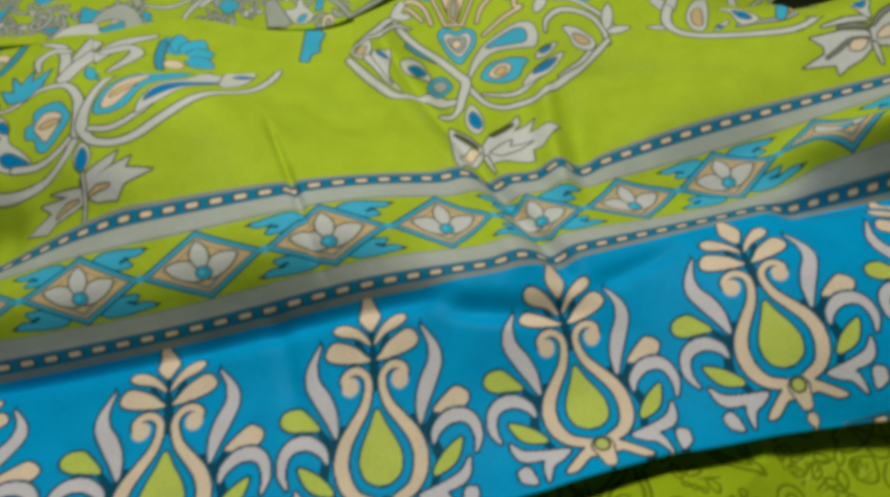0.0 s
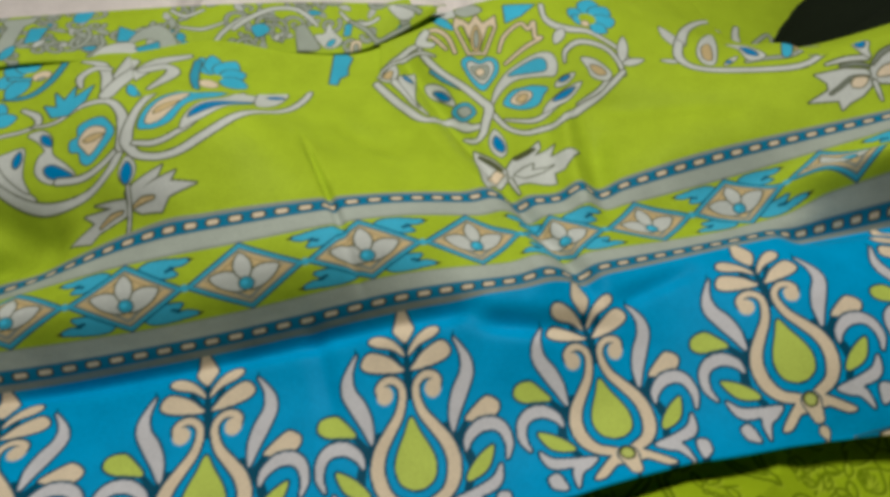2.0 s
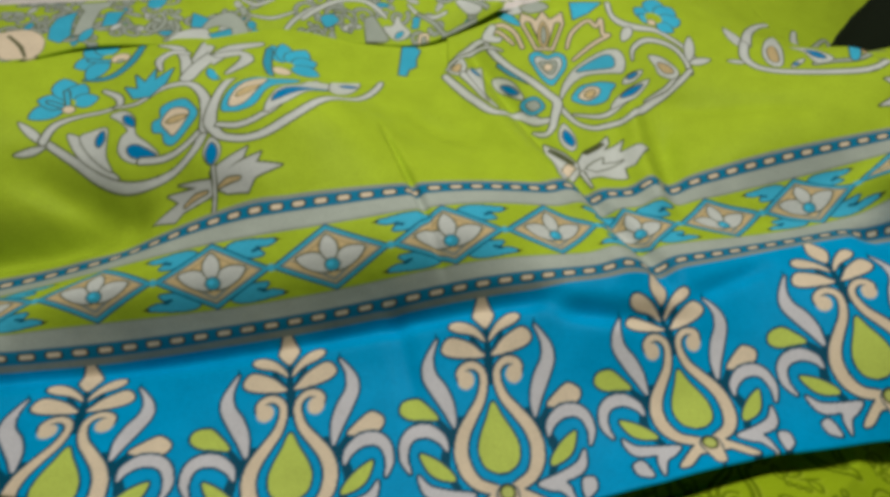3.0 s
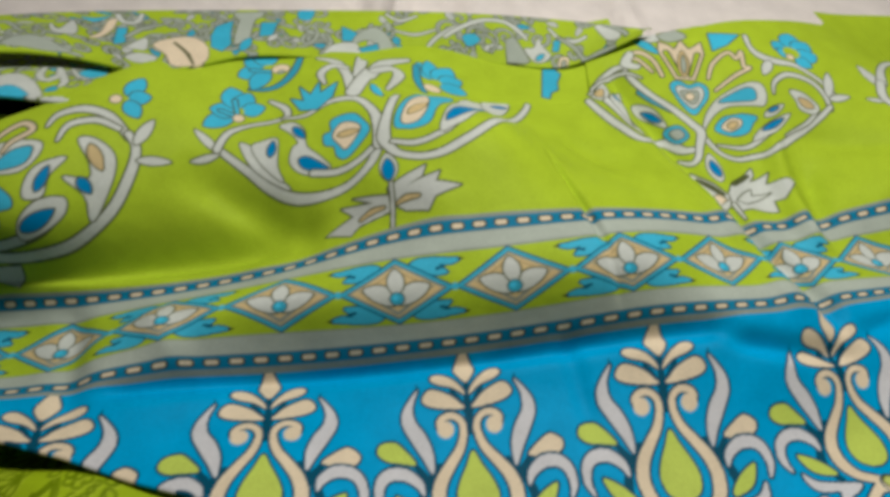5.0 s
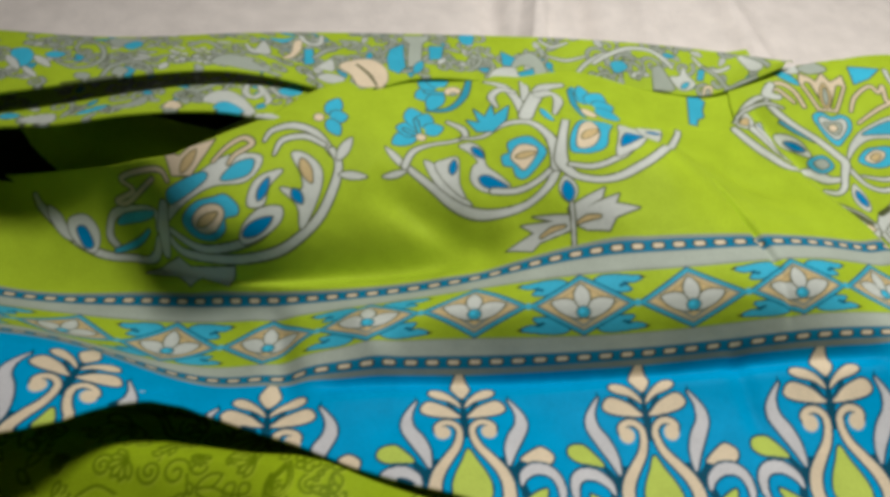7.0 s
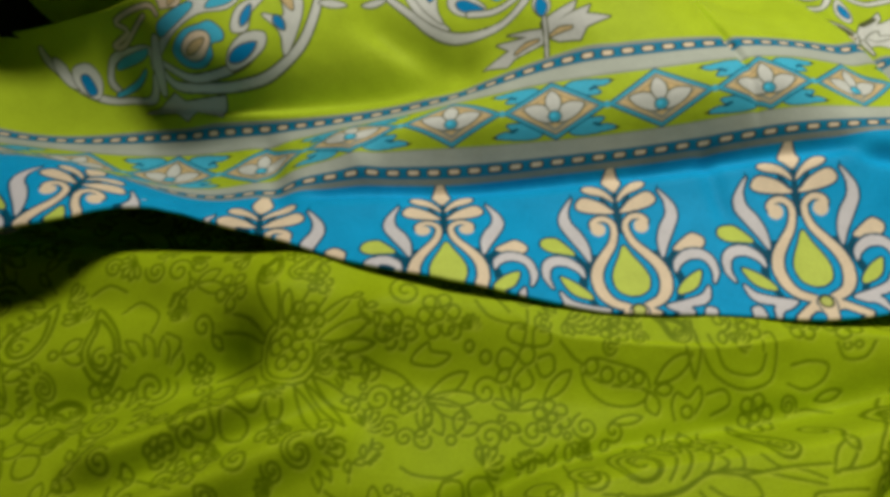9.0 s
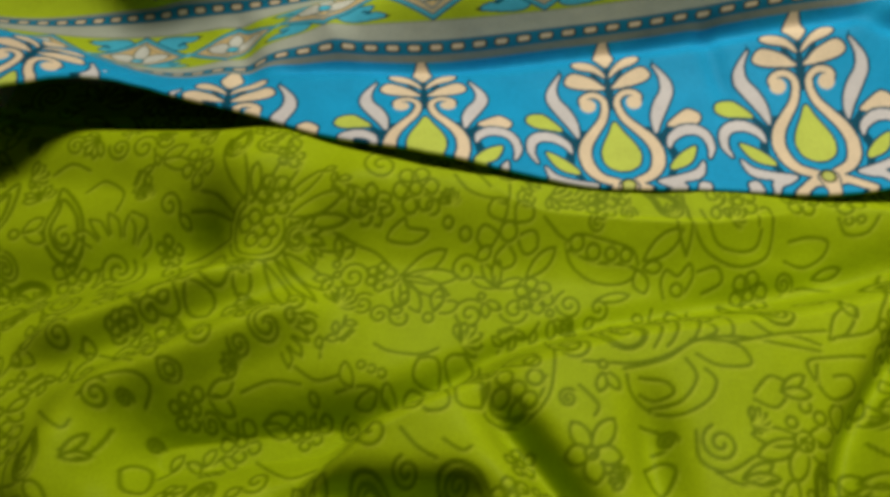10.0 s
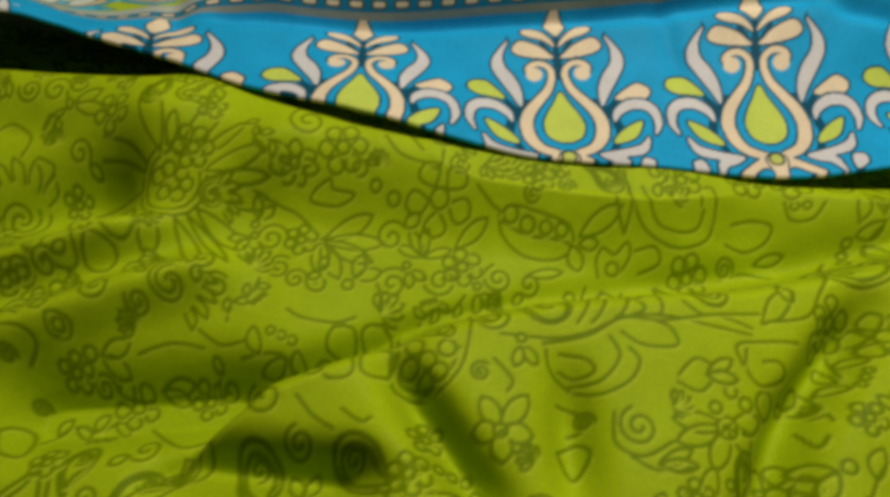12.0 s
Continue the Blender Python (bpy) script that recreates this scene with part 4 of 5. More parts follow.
def draw_tonal():
    """The lower cloth: line drawings of flowers, fruit and scrolls, tone on tone."""
    rng = random.Random(5)
    sheet = Print(-0.46, -0.20, 0.76, 0.36, 0.0004, FIELD, False)

    def ink(points, width=0.00066):
        p = np.asarray(points)
        sheet.stroke(p + (0.0007, -0.0008), [width * 0.8] * 2, LIGHT)
        sheet.stroke(p, [width] * 2, LINE)

    def ring(c, r, n=20):
        a = np.linspace(0, 2 * math.pi, n)
        return np.stack([c[0] + r * np.cos(a), c[1] + r * np.sin(a)], -1)

    def close(p):
        return np.vstack([p, p[:1]])

    def flower(c, r, petals, tilt=0.0, half=0.32):
        for k in range(petals):
            a = tilt + k * 2 * math.pi / petals
            d = np.array((math.cos(a), math.sin(a)))
            ink(close(petal(np.array(c) + d * r * 0.3, np.array(c) + d * r, r * half, 0.6, 0, 8)))
        ink(ring(c, r * 0.26, 12))

    def scroll(c, r, start, way):
        """A fern scroll with a tail of curved leaves."""
        ink(spiral(c, r * 0.62, 1.25, start, way))
        ink(spiral(c, r * 0.42, 0.9, start + 0.3, way))
        for k in range(5):
            a = start - way * (0.25 + 0.42 * k)
            d, e = np.array((math.cos(a), math.sin(a))), np.array((-math.sin(a), math.cos(a)))
            base = np.array(c) + d * r * 0.66
            ink(curve([base, base + d * r * 0.3 - e * way * r * 0.10, base + d * r * 0.42 - e * way * r * 0.36]), 0.0006)
            ink(curve([base - e * way * r * 0.22, base + d * r * 0.16 - e * way * r * 0.30, base + d * r * 0.42 - e * way * r * 0.36]), 0.0006)

    def vine(c, r, tilt):
        """A bent stem with paired leaves and berries."""
        d, e = np.array((math.cos(tilt), math.sin(tilt))), np.array((-math.sin(tilt), math.cos(tilt)))
        c = np.array(c)
        stem = curve([c + r * (a * d + b * e) for a, b in ((-1, -0.3), (-0.4, 0.12), (0.3, -0.1), (1, 0.25))])
        ink(stem)
        for k, s in ((3, 1), (7, -1), (11, 1), (15, -1)):
            at = stem[min(k, len(stem) - 1)]
            ink(close(petal(at, at + r * (0.35 * d + 0.42 * s * e), r * 0.14, 0.5, 0.05 * r, 8)), 0.0006)
        for k in range(3):
            ink(ring(c + r * ((0.2 + 0.24 * k) * d - 0.42 * e), r * 0.09, 9), 0.0006)

    def sprig(c, size, tilt):
        """A lotus-like spray of leaves."""
        for k in range(6):
            a = tilt + (k - 2.5) * 0.5
            d = np.array((math.cos(a), math.sin(a)))
            ink(close(petal(np.array(c), np.array(c) + d * size * (1 - 0.08 * abs(k - 2.5)), size * 0.17, 0.6, 0, 8)))

    def spin(c, size, tilt):
        """A single curl with a leaf on its back."""
        ink(spiral(c, size * 0.8, 1.4, tilt, 1, 22))
        d = np.array((math.cos(tilt), math.sin(tilt)))
        ink(close(petal(c + 0.8 * size * d, c + 1.7 * size * d, size * 0.28, 0.5, 0, 8)))

    def bud(c, size, tilt):
        """Two leaves and a berry."""
        for k in (-0.5, 0.5):
            d = np.array((math.cos(tilt + k), math.sin(tilt + k)))
            ink(close(petal(c, c + 1.3 * size * d, size * 0.32, 0.55, 0, 8)))
        ink(ring(c - 0.45 * size * np.array((math.cos(tilt), math.sin(tilt))), size * 0.26, 10))

    def paisley(c, size, tilt):
        d, e = np.array((math.cos(tilt), math.sin(tilt))), np.array((-math.sin(tilt), math.cos(tilt)))
        for s in (1.0, 0.7):
            body = [c + s * size * (a * d + b * e) for a, b in ((1, 0.5), (0.5, 0.45), (-0.2, 0.5), (-0.7, 0.2), (-0.7, -0.25), (-0.2, -0.45), (0.45, -0.2))]
            ink(curve(body, True), 0.0009)
        ink(spiral(c - 0.25 * size * d, 0.25 * size, 1.2, tilt))

    taken = []

    def free(c, r):
        return all(math.hypot(c[0] - q[0], c[1] - q[1]) > 0.64 * (r + q[2]) for q in taken)

    def put(kind, c, r, *more):
        taken.append((c[0], c[1], r))
        kind(c, r, *more)

    def trail(*p):
        for q in p:
            taken.append((q[0] / 1000, q[1] / 1000, 0.005))
        ink(curve(np.array(p) / 1000, False, 5))

    def curl(c, r, start, way):
        taken.append((c[0] / 1000, c[1] / 1000, r / 1000))
        ink(spiral(np.array(c) / 1000, r / 1000, 1.7, start, way, 28))

    def bead(c, r):
        taken.append((c[0] / 1000, c[1] / 1000, r / 1000))
        ink(ring(np.array(c) / 1000, r / 1000, 16))

    def blade(base, tip, half):
        base, tip = np.array(base) / 1000, np.array(tip) / 1000
        mid = (base + tip) / 2
        taken.append((mid[0], mid[1], 0.006))
        ink(close(petal(base, tip, half / 1000, 0.55, 0, 9)))

    # beaded flower, pods, grapes, crescents, waves and curls
    bead((-268.1, 24.7), 14.9)
    bead((-268.1, 24.7), 12.0)
    bead((-268.1, 24.7), 2.9)
    bead((-274.9, 27.2), 3.0)
    bead((-270.8, 30.0), 2.8)
    bead((-264.9, 28.5), 2.8)
    bead((-261.8, 24.5), 2.8)
    bead((-264.4, 20.0), 2.9)
    bead((-271.0, 20.9), 3.0)
    blade((-275.2, 35.6), (-287.7, 62.7), 4.8)
    blade((-266.2, 37.0), (-253.7, 60.1), 3.9)
    blade((-256.2, 30.8), (-232.6, 41.2), 3.4)
    blade((-253.6, 23.3), (-227.1, 26.0), 3.5)
    blade((-255.7, 16.0), (-232.9, 3.4), 3.8)
    blade((-262.4, 10.0), (-244.6, -12.4), 3.2)
    blade((-269.6, 9.5), (-268.7, -7.6), 3.2)
    blade((-271.5, 36.7), (-271.7, 50.3), 2.3)
    blade((-260.5, 35.1), (-242.3, 51.9), 2.3)
    blade((-254.6, 27.1), (-229.6, 33.8), 2.3)
    blade((-258.7, 12.8), (-236.7, -4.7), 2.1)
    trail((-281.0, 31.7), (-290.0, 38.8), (-303.7, 42.3))
    trail((-282.1, 29.5), (-292.6, 34.3), (-304.1, 35.0))
    trail((-282.7, 23.2), (-297.9, 21.1), (-306.8, 17.6))
    blade((-220.3, 39.9), (-212.1, 44.6), 2.6)
    blade((-220.3, 39.9), (-210.4, 39.6), 2.6)
    blade((-220.3, 39.9), (-215.9, 33.7), 2.6)
    blade((-220.3, 39.9), (-224.0, 32.9), 2.6)
    blade((-220.3, 39.9), (-229.8, 36.1), 2.6)
    blade((-220.3, 39.9), (-228.0, 42.6), 2.6)
    blade((-220.3, 39.9), (-220.7, 47.6), 2.6)
    bead((-220.3, 39.9), 1.8)
    trail((-210.8, 33.4), (-205.4, 37.5), (-203.4, 34.4), (-194.6, 33.9), (-201.0, 29.0), (-212.0, 29.3), (-210.8, 33.4))
    blade((-204.2, 14.3), (-185.8, 28.2), 3.6)
    blade((-204.2, 14.3), (-179.1, 18.0), 3.6)
    blade((-204.2, 14.3), (-182.3, 8.5), 3.6)
    blade((-204.2, 14.3), (-193.9, -1.2), 3.6)
    blade((-204.2, 14.3), (-202.1, -0.5), 3.6)
    trail((-204.7, 14.8), (-215.4, 23.3), (-224.1, 25.8), (-230.8, 27.2))
    curl((-225.0, 12.1), 7.3, 0, 1)
    curl((-269.5, 60.1), 5.1, 2, 1)
    curl((-218.3, 57.7), 9.0, 1, 1)
    bead((-193.6, 42.6), 2.8)
    bead((-186.3, 37.9), 2.1)
    bead((-178.3, 34.7), 2.5)
    trail((-356.8, 39.7), (-349.2, 45.7), (-338.1, 40.6), (-339.1, 31.4))
    trail((-375.2, 46.7), (-366.7, 52.1), (-357.4, 50.0))
    trail((-332.1, 32.1), (-325.0, 30.1), (-326.6, 24.6))
    curl((-366.2, 60.1), 5.4, 0, 1)
    curl((-343.8, 60.0), 5.7, 3, 1)
    blade((-321.1, 54.4), (-309.8, 61.5), 2.8)
    blade((-321.1, 54.4), (-304.9, 51.6), 2.8)
    trail((-134.6, 34.6), (-131.4, 27.4), (-121.4, 21.7), (-109.2, 22.7), (-102.9, 27.9), (-108.5, 30.3), (-122.4, 29.7), (-132.7, 32.8))
    trail((-134.6, 34.6), (-129.6, 38.7), (-118.0, 38.0), (-106.2, 35.9), (-102.6, 30.9))
    bead((-129.9, 35.7), 2.9)
    bead((-122.5, 33.3), 2.9)
    bead((-114.8, 33.5), 2.4)
    bead((-108.3, 33.7), 2.4)
    blade((-100.7, 32.4), (-85.9, 44.6), 3.5)
    blade((-103.1, 29.2), (-98.9, 19.8), 3.2)
    blade((-100.3, 30.0), (-92.7, 31.1), 2.3)
    trail((-90.8, 18.7), (-92.3, 24.9), (-90.5, 30.0), (-85.4, 28.2), (-81.3, 33.0), (-79.2, 28.5), (-82.4, 21.5))
    bead((-85.5, 22.8), 2.5)
    trail((-77.5, 30.5), (-69.8, 33.0), (-66.9, 27.9), (-74.6, 22.9))
    trail((-86.0, 64.3), (-83.2, 50.5), (-75.8, 38.7), (-61.8, 34.2), (-49.7, 38.9), (-47.1, 47.0), (-49.1, 58.6), (-54.1, 57.3), (-53.5, 50.3))
    trail((-78.2, 54.8), (-71.4, 41.8), (-61.2, 39.7), (-53.7, 42.7), (-52.3, 49.1))
    blade((-83.1, 35.5), (-88.1, 62.0), 3.2)
    curl((-122.2, 43.6), 4.2, 1, 1)
    curl((-130.8, 52.0), 4.3, 2, 1)
    curl((-109.0, 50.0), 4.0, 0, 1)
    curl((-172.6, 0.8), 7.4, 1, 1)
    curl((-153.7, 4.8), 7.1, 3, 1)
    curl((-131.1, 9.6), 6.5, 2, 1)
    blade((-119.9, 13.3), (-105.4, 18.2), 2.0)
    curl((-113.8, -13.8), 9.7, 1, 1)
    curl((-132.7, -21.1), 6.3, 4, 1)
    curl((-114.1, -12.9), 12.6, 1, 1)
    trail((-95.4, 13.9), (-100.8, -10.5), (-104.5, -19.8))
    trail((-88.6, 13.8), (-96.1, -12.3), (-99.9, -18.9))
    trail((-80.4, 14.3), (-88.8, -11.7), (-91.9, -15.6))
    trail((-86.4, -6.5), (-82.2, -10.9), (-86.4, -14.1))
    trail((-77.8, -2.1), (-76.5, -11.3), (-81.0, -13.7))
    trail((-129.7, -28.2), (-112.3, -26.6), (-100.2, -22.2), (-89.2, -15.2), (-75.5, -12.7), (-59.4, -13.6), (-46.1, -14.3))
    trail((-69.4, -5.8), (-63.1, -9.8), (-53.6, -9.8), (-45.7, -11.8))
    trail((-41.9, -8.6), (-38.5, 1.1), (-31.9, 6.5), (-30.5, 2.4), (-35.4, -5.9), (-42.0, -9.3))
    trail((-1.3, 37.2), (-18.5, 10.5), (-25.1, -2.8), (-39.8, -8.0))
    trail((-190.0, 102.2), (-179.7, 99.8), (-168.8, 90.2), (-160.8, 50.6), (-168.9, 48.9), (-179.1, 51.0), (-185.7, 57.6))
    trail((-184.2, 65.2), (-176.9, 60.9), (-169.5, 53.8))
    curl((-153.0, 50.7), 5.4, 1, 1)
    trail((-145.1, 43.5), (-138.5, 38.1), (-134.1, 35.9))
    blade((-162.4, 14.2), (-173.8, 17.7), 2.1)
    blade((-162.4, 14.2), (-169.7, 25.4), 2.1)
    blade((-162.4, 14.2), (-163.4, 27.5), 2.1)
    blade((-162.4, 14.2), (-151.6, 19.4), 2.1)
    blade((-150.1, 20.2), (-139.0, 33.1), 3.0)
    trail((-18.9, 59.0), (-15.6, 52.8), (-7.7, 53.4), (-3.8, 59.7))
    bead((-14.8, 57.9), 1.6)
    bead((-10.2, 58.4), 1.5)
    trail((-40.3, 40.1), (-31.8, 39.1), (-23.8, 44.1), (-22.6, 50.0), (-30.6, 50.6), (-39.1, 47.6))
    trail((-39.8, 28.0), (-30.5, 31.8), (-19.9, 30.7))
    curl((-39.1, 31.9), 4.2, 0, 1)
    blade((-26.9, 35.8), (-15.5, 40.5), 2.0)
    trail((-166.0, -20.1), (-163.4, -47.2), (-157.5, -51.8), (-148.5, -51.1), (-142.2, -44.6), (-140.0, -34.4), (-139.9, -7.3))
    trail((-163.5, -25.5), (-161.2, -45.3), (-156.5, -49.1), (-149.7, -49.0), (-144.2, -43.2), (-142.5, -35.5))
    bead((-157.0, -37.2), 2.9)
    bead((-151.6, -26.8), 5.7)
    bead((-152.1, -41.4), 2.8)
    bead((-146.4, -36.6), 2.9)
    bead((-157.5, -43.8), 2.9)
    bead((-151.1, -47.8), 2.8)
    bead((-147.9, -44.7), 2.8)
    bead((-147.6, -29.7), 2.8)
    curl((-134.6, -19.5), 7.4, 1, 1)
    curl((-134.6, -42.7), 3.6, 1, 1)
    trail((-130.9, -37.4), (-124.2, -43.4), (-125.4, -47.5))
    trail((-114.6, -28.9), (-112.1, -37.2), (-104.6, -41.7), (-95.5, -42.7), (-86.5, -37.1), (-83.5, -29.9), (-87.2, -25.9))
    trail((-109.7, -31.4), (-100.6, -31.7), (-97.8, -35.5), (-103.7, -38.2), (-109.2, -36.9))
    trail((-104.7, -40.6), (-95.6, -38.3), (-90.0, -29.3), (-93.7, -22.7))
    curl((-83.2, -51.8), 6.6, 2, 1)
    trail((-91.0, -48.1), (-90.1, -58.1), (-82.0, -61.0), (-72.9, -54.9))
    blade((-126.2, -60.4), (-133.2, -50.9), 3.2)
    blade((-126.2, -60.4), (-118.7, -47.6), 3.2)
    blade((-126.2, -60.4), (-134.5, -62.4), 3.2)
    blade((-126.2, -60.4), (-115.9, -60.4), 3.2)
    blade((-126.2, -60.4), (-124.2, -69.9), 3.2)
    bead((-126.2, -60.4), 2.1)
    blade((-55.4, -47.5), (-72.9, -47.3), 3.2)
    blade((-55.4, -47.5), (-71.7, -54.7), 3.2)
    blade((-55.4, -47.5), (-60.1, -61.5), 3.2)
    blade((-55.4, -47.5), (-45.4, -52.2), 3.2)
    blade((-55.4, -47.5), (-42.6, -42.4), 3.2)
    bead((-55.4, -47.5), 3.4)
    bead((-54.0, -35.6), 2.0)
    bead((-49.1, -38.8), 2.2)
    bead((-41.2, -36.6), 4.0)
    bead((-59.1, -41.6), 1.9)
    trail((-71.0, -32.7), (-65.2, -26.1), (-58.8, -29.4), (-63.7, -37.1), (-71.2, -35.2))
    blade((-61.8, -31.2), (-53.3, -24.5), 2.1)
    blade((-61.8, -31.2), (-51.5, -31.2), 2.1)
    trail((-48.1, -19.6), (-48.4, -26.9), (-43.4, -31.5), (-34.0, -25.9), (-36.8, -22.1), (-42.6, -23.1))
    trail((-49.5, -25.7), (-51.3, -18.9), (-41.6, -15.9), (-29.6, -13.6))
    trail((-115.3, -29.0), (-100.6, -23.6), (-89.7, -15.6), (-76.1, -14.5), (-59.5, -9.4), (-42.9, -5.7))
    trail((-89.9, -20.7), (-82.1, -24.3), (-71.5, -22.7), (-73.4, -17.1), (-78.9, -14.9))
    trail((-85.6, -61.4), (-77.4, -64.6), (-66.2, -61.4))
    blade((-77.2, -62.8), (-66.9, -56.6), 2.0)
    blade((-77.2, -62.8), (-65.0, -61.2), 2.0)
    curl((-22.1, -34.3), 2.4, 2, 1)
    trail((-27.4, -41.5), (-24.6, -47.3), (-21.5, -43.4))
    trail((-108.3, -47.1), (-101.5, -48.5), (-99.2, -53.7), (-103.6, -56.0))
    curl((-99.3, -51.2), 3.1, 0, 1)
    trail((-106.9, -62.3), (-101.1, -70.0), (-96.7, -61.4), (-100.6, -58.5), (-106.9, -62.3))
    curl((-334.4, -33.9), 5.9, 1, 1)
    blade((-312.1, -25.7), (-305.8, -23.9), 2.8)
    blade((-312.1, -25.7), (-308.7, -30.4), 2.8)
    blade((-312.1, -25.7), (-315.6, -31.7), 2.8)
    blade((-312.1, -25.7), (-318.2, -27.5), 2.8)
    blade((-312.1, -25.7), (-314.5, -21.8), 2.8)
    blade((-312.1, -25.7), (-308.2, -20.0), 2.8)
    bead((-312.1, -25.7), 1.5)
    curl((-277.4, -26.3), 6.6, 2, 1)
    curl((-237.5, -14.7), 4.5, 1, 1)
    curl((-262.2, -28.1), 4.3, 3, 1)
    trail((-290.7, -39.4), (-289.1, -45.0), (-283.7, -44.6), (-282.7, -40.2), (-286.9, -38.5), (-290.7, -39.4))
    bead((-286.4, -42.0), 1.8)
    trail((-327.9, -37.5), (-317.5, -37.7), (-300.2, -41.5))
    trail((-317.0, -56.8), (-310.3, -49.3), (-299.2, -45.5), (-293.4, -48.2), (-295.9, -55.2))
    curl((-310.9, -55.3), 5.7, 1, 1)
    curl((-302.1, -54.2), 3.0, 0, 1)
    curl((-218.3, -0.6), 5.7, 1, 1)
    trail((-210.1, -17.8), (-203.4, -20.3), (-191.1, -19.7), (-183.9, -15.9))
    curl((-293.8, -66.6), 3.0, 0, 1)
    trail((-300.6, -78.7), (-296.0, -85.7), (-287.2, -85.7), (-291.8, -76.7), (-297.9, -75.7), (-300.6, -78.7))
    trail((-190.5, -59.9), (-183.9, -65.3), (-177.2, -68.1))
    trail((-175.6, -61.8), (-168.9, -65.2), (-166.0, -63.6))
    trail((-333.0, -63.3), (-319.6, -69.4), (-317.3, -65.9))
    trail((-316.8, -77.1), (-310.1, -77.3), (-305.9, -65.1))
    blade((-316.0, -79.6), (-311.5, -69.2), 1.6)
    blade((-316.0, -79.6), (-308.6, -76.5), 1.6)
    trail((-260.6, -43.5), (-249.4, -37.8), (-237.5, -37.3))
    trail((-241.6, -31.0), (-231.8, -35.2), (-222.9, -32.8))
    blade((-252.3, -52.2), (-240.4, -48.1), 2.4)
    blade((-252.3, -52.2), (-241.9, -54.1), 2.4)
    curl((-272.5, -55.7), 4.3, 0, 1)
    curl((-215.6, -49.6), 4.9, 2, 1)
    trail((-252.8, -66.4), (-235.5, -73.4), (-225.2, -68.8))
    curl((-186.7, -73.1), 5.0, 2, 1)
    kinds = (scroll, vine, sprig, paisley, vine, flower)
    for k in range(7800):
        r = (0.019, 0.014, 0.010, 0.0085, 0.007, 0.006)[min(5, k // 1300)]
        c = (rng.uniform(-0.45, 0.29), rng.uniform(-0.19, 0.15))
        if free(c, r):
            kind = rng.choice(kinds if r > 0.009 else (flower, sprig, spin, bud))
            if kind is scroll:
                put(scroll, c, r, rng.uniform(0, 6.28), rng.choice((-1, 1)))
            elif kind is flower:
                put(flower, c, r, rng.choice((5, 6)), rng.uniform(0, 3))
            else:
                put(kind, np.array(c), r, rng.uniform(0, 6.28))
    return sheet


BLUE_BAND, DIAMOND_BAND, FIELD_PRINT, FAR_VINES, MIDDLE_VINES, TONES = draw_blue_band(), draw_diamond_band(), draw_field(), draw_far_vines(), draw_middle_vines(), draw_tonal()
BULB_PHASE = 0.0275


def border_print(u, v):
    """Colour of the printed cloth at fabric place (u, v)."""
    blue = BLUE_BAND.at(u - BULB_PHASE + BULB / 2, v)
    band = DIAMOND_BAND.at(u, v)
    # true lower hem: a dotted line past the bulbs, then green
    flower = FIELD_PRINT.at(u, v)
    out = np.where((v < -0.0343)[..., None], blue, band)
    out = np.where((v > 0.0343)[..., None], flower, out)
    hem = DIAMOND_BAND.at(u, 0.0293 + (v + 0.1405))
    return np.where((v < -0.1375)[..., None], hem, out)


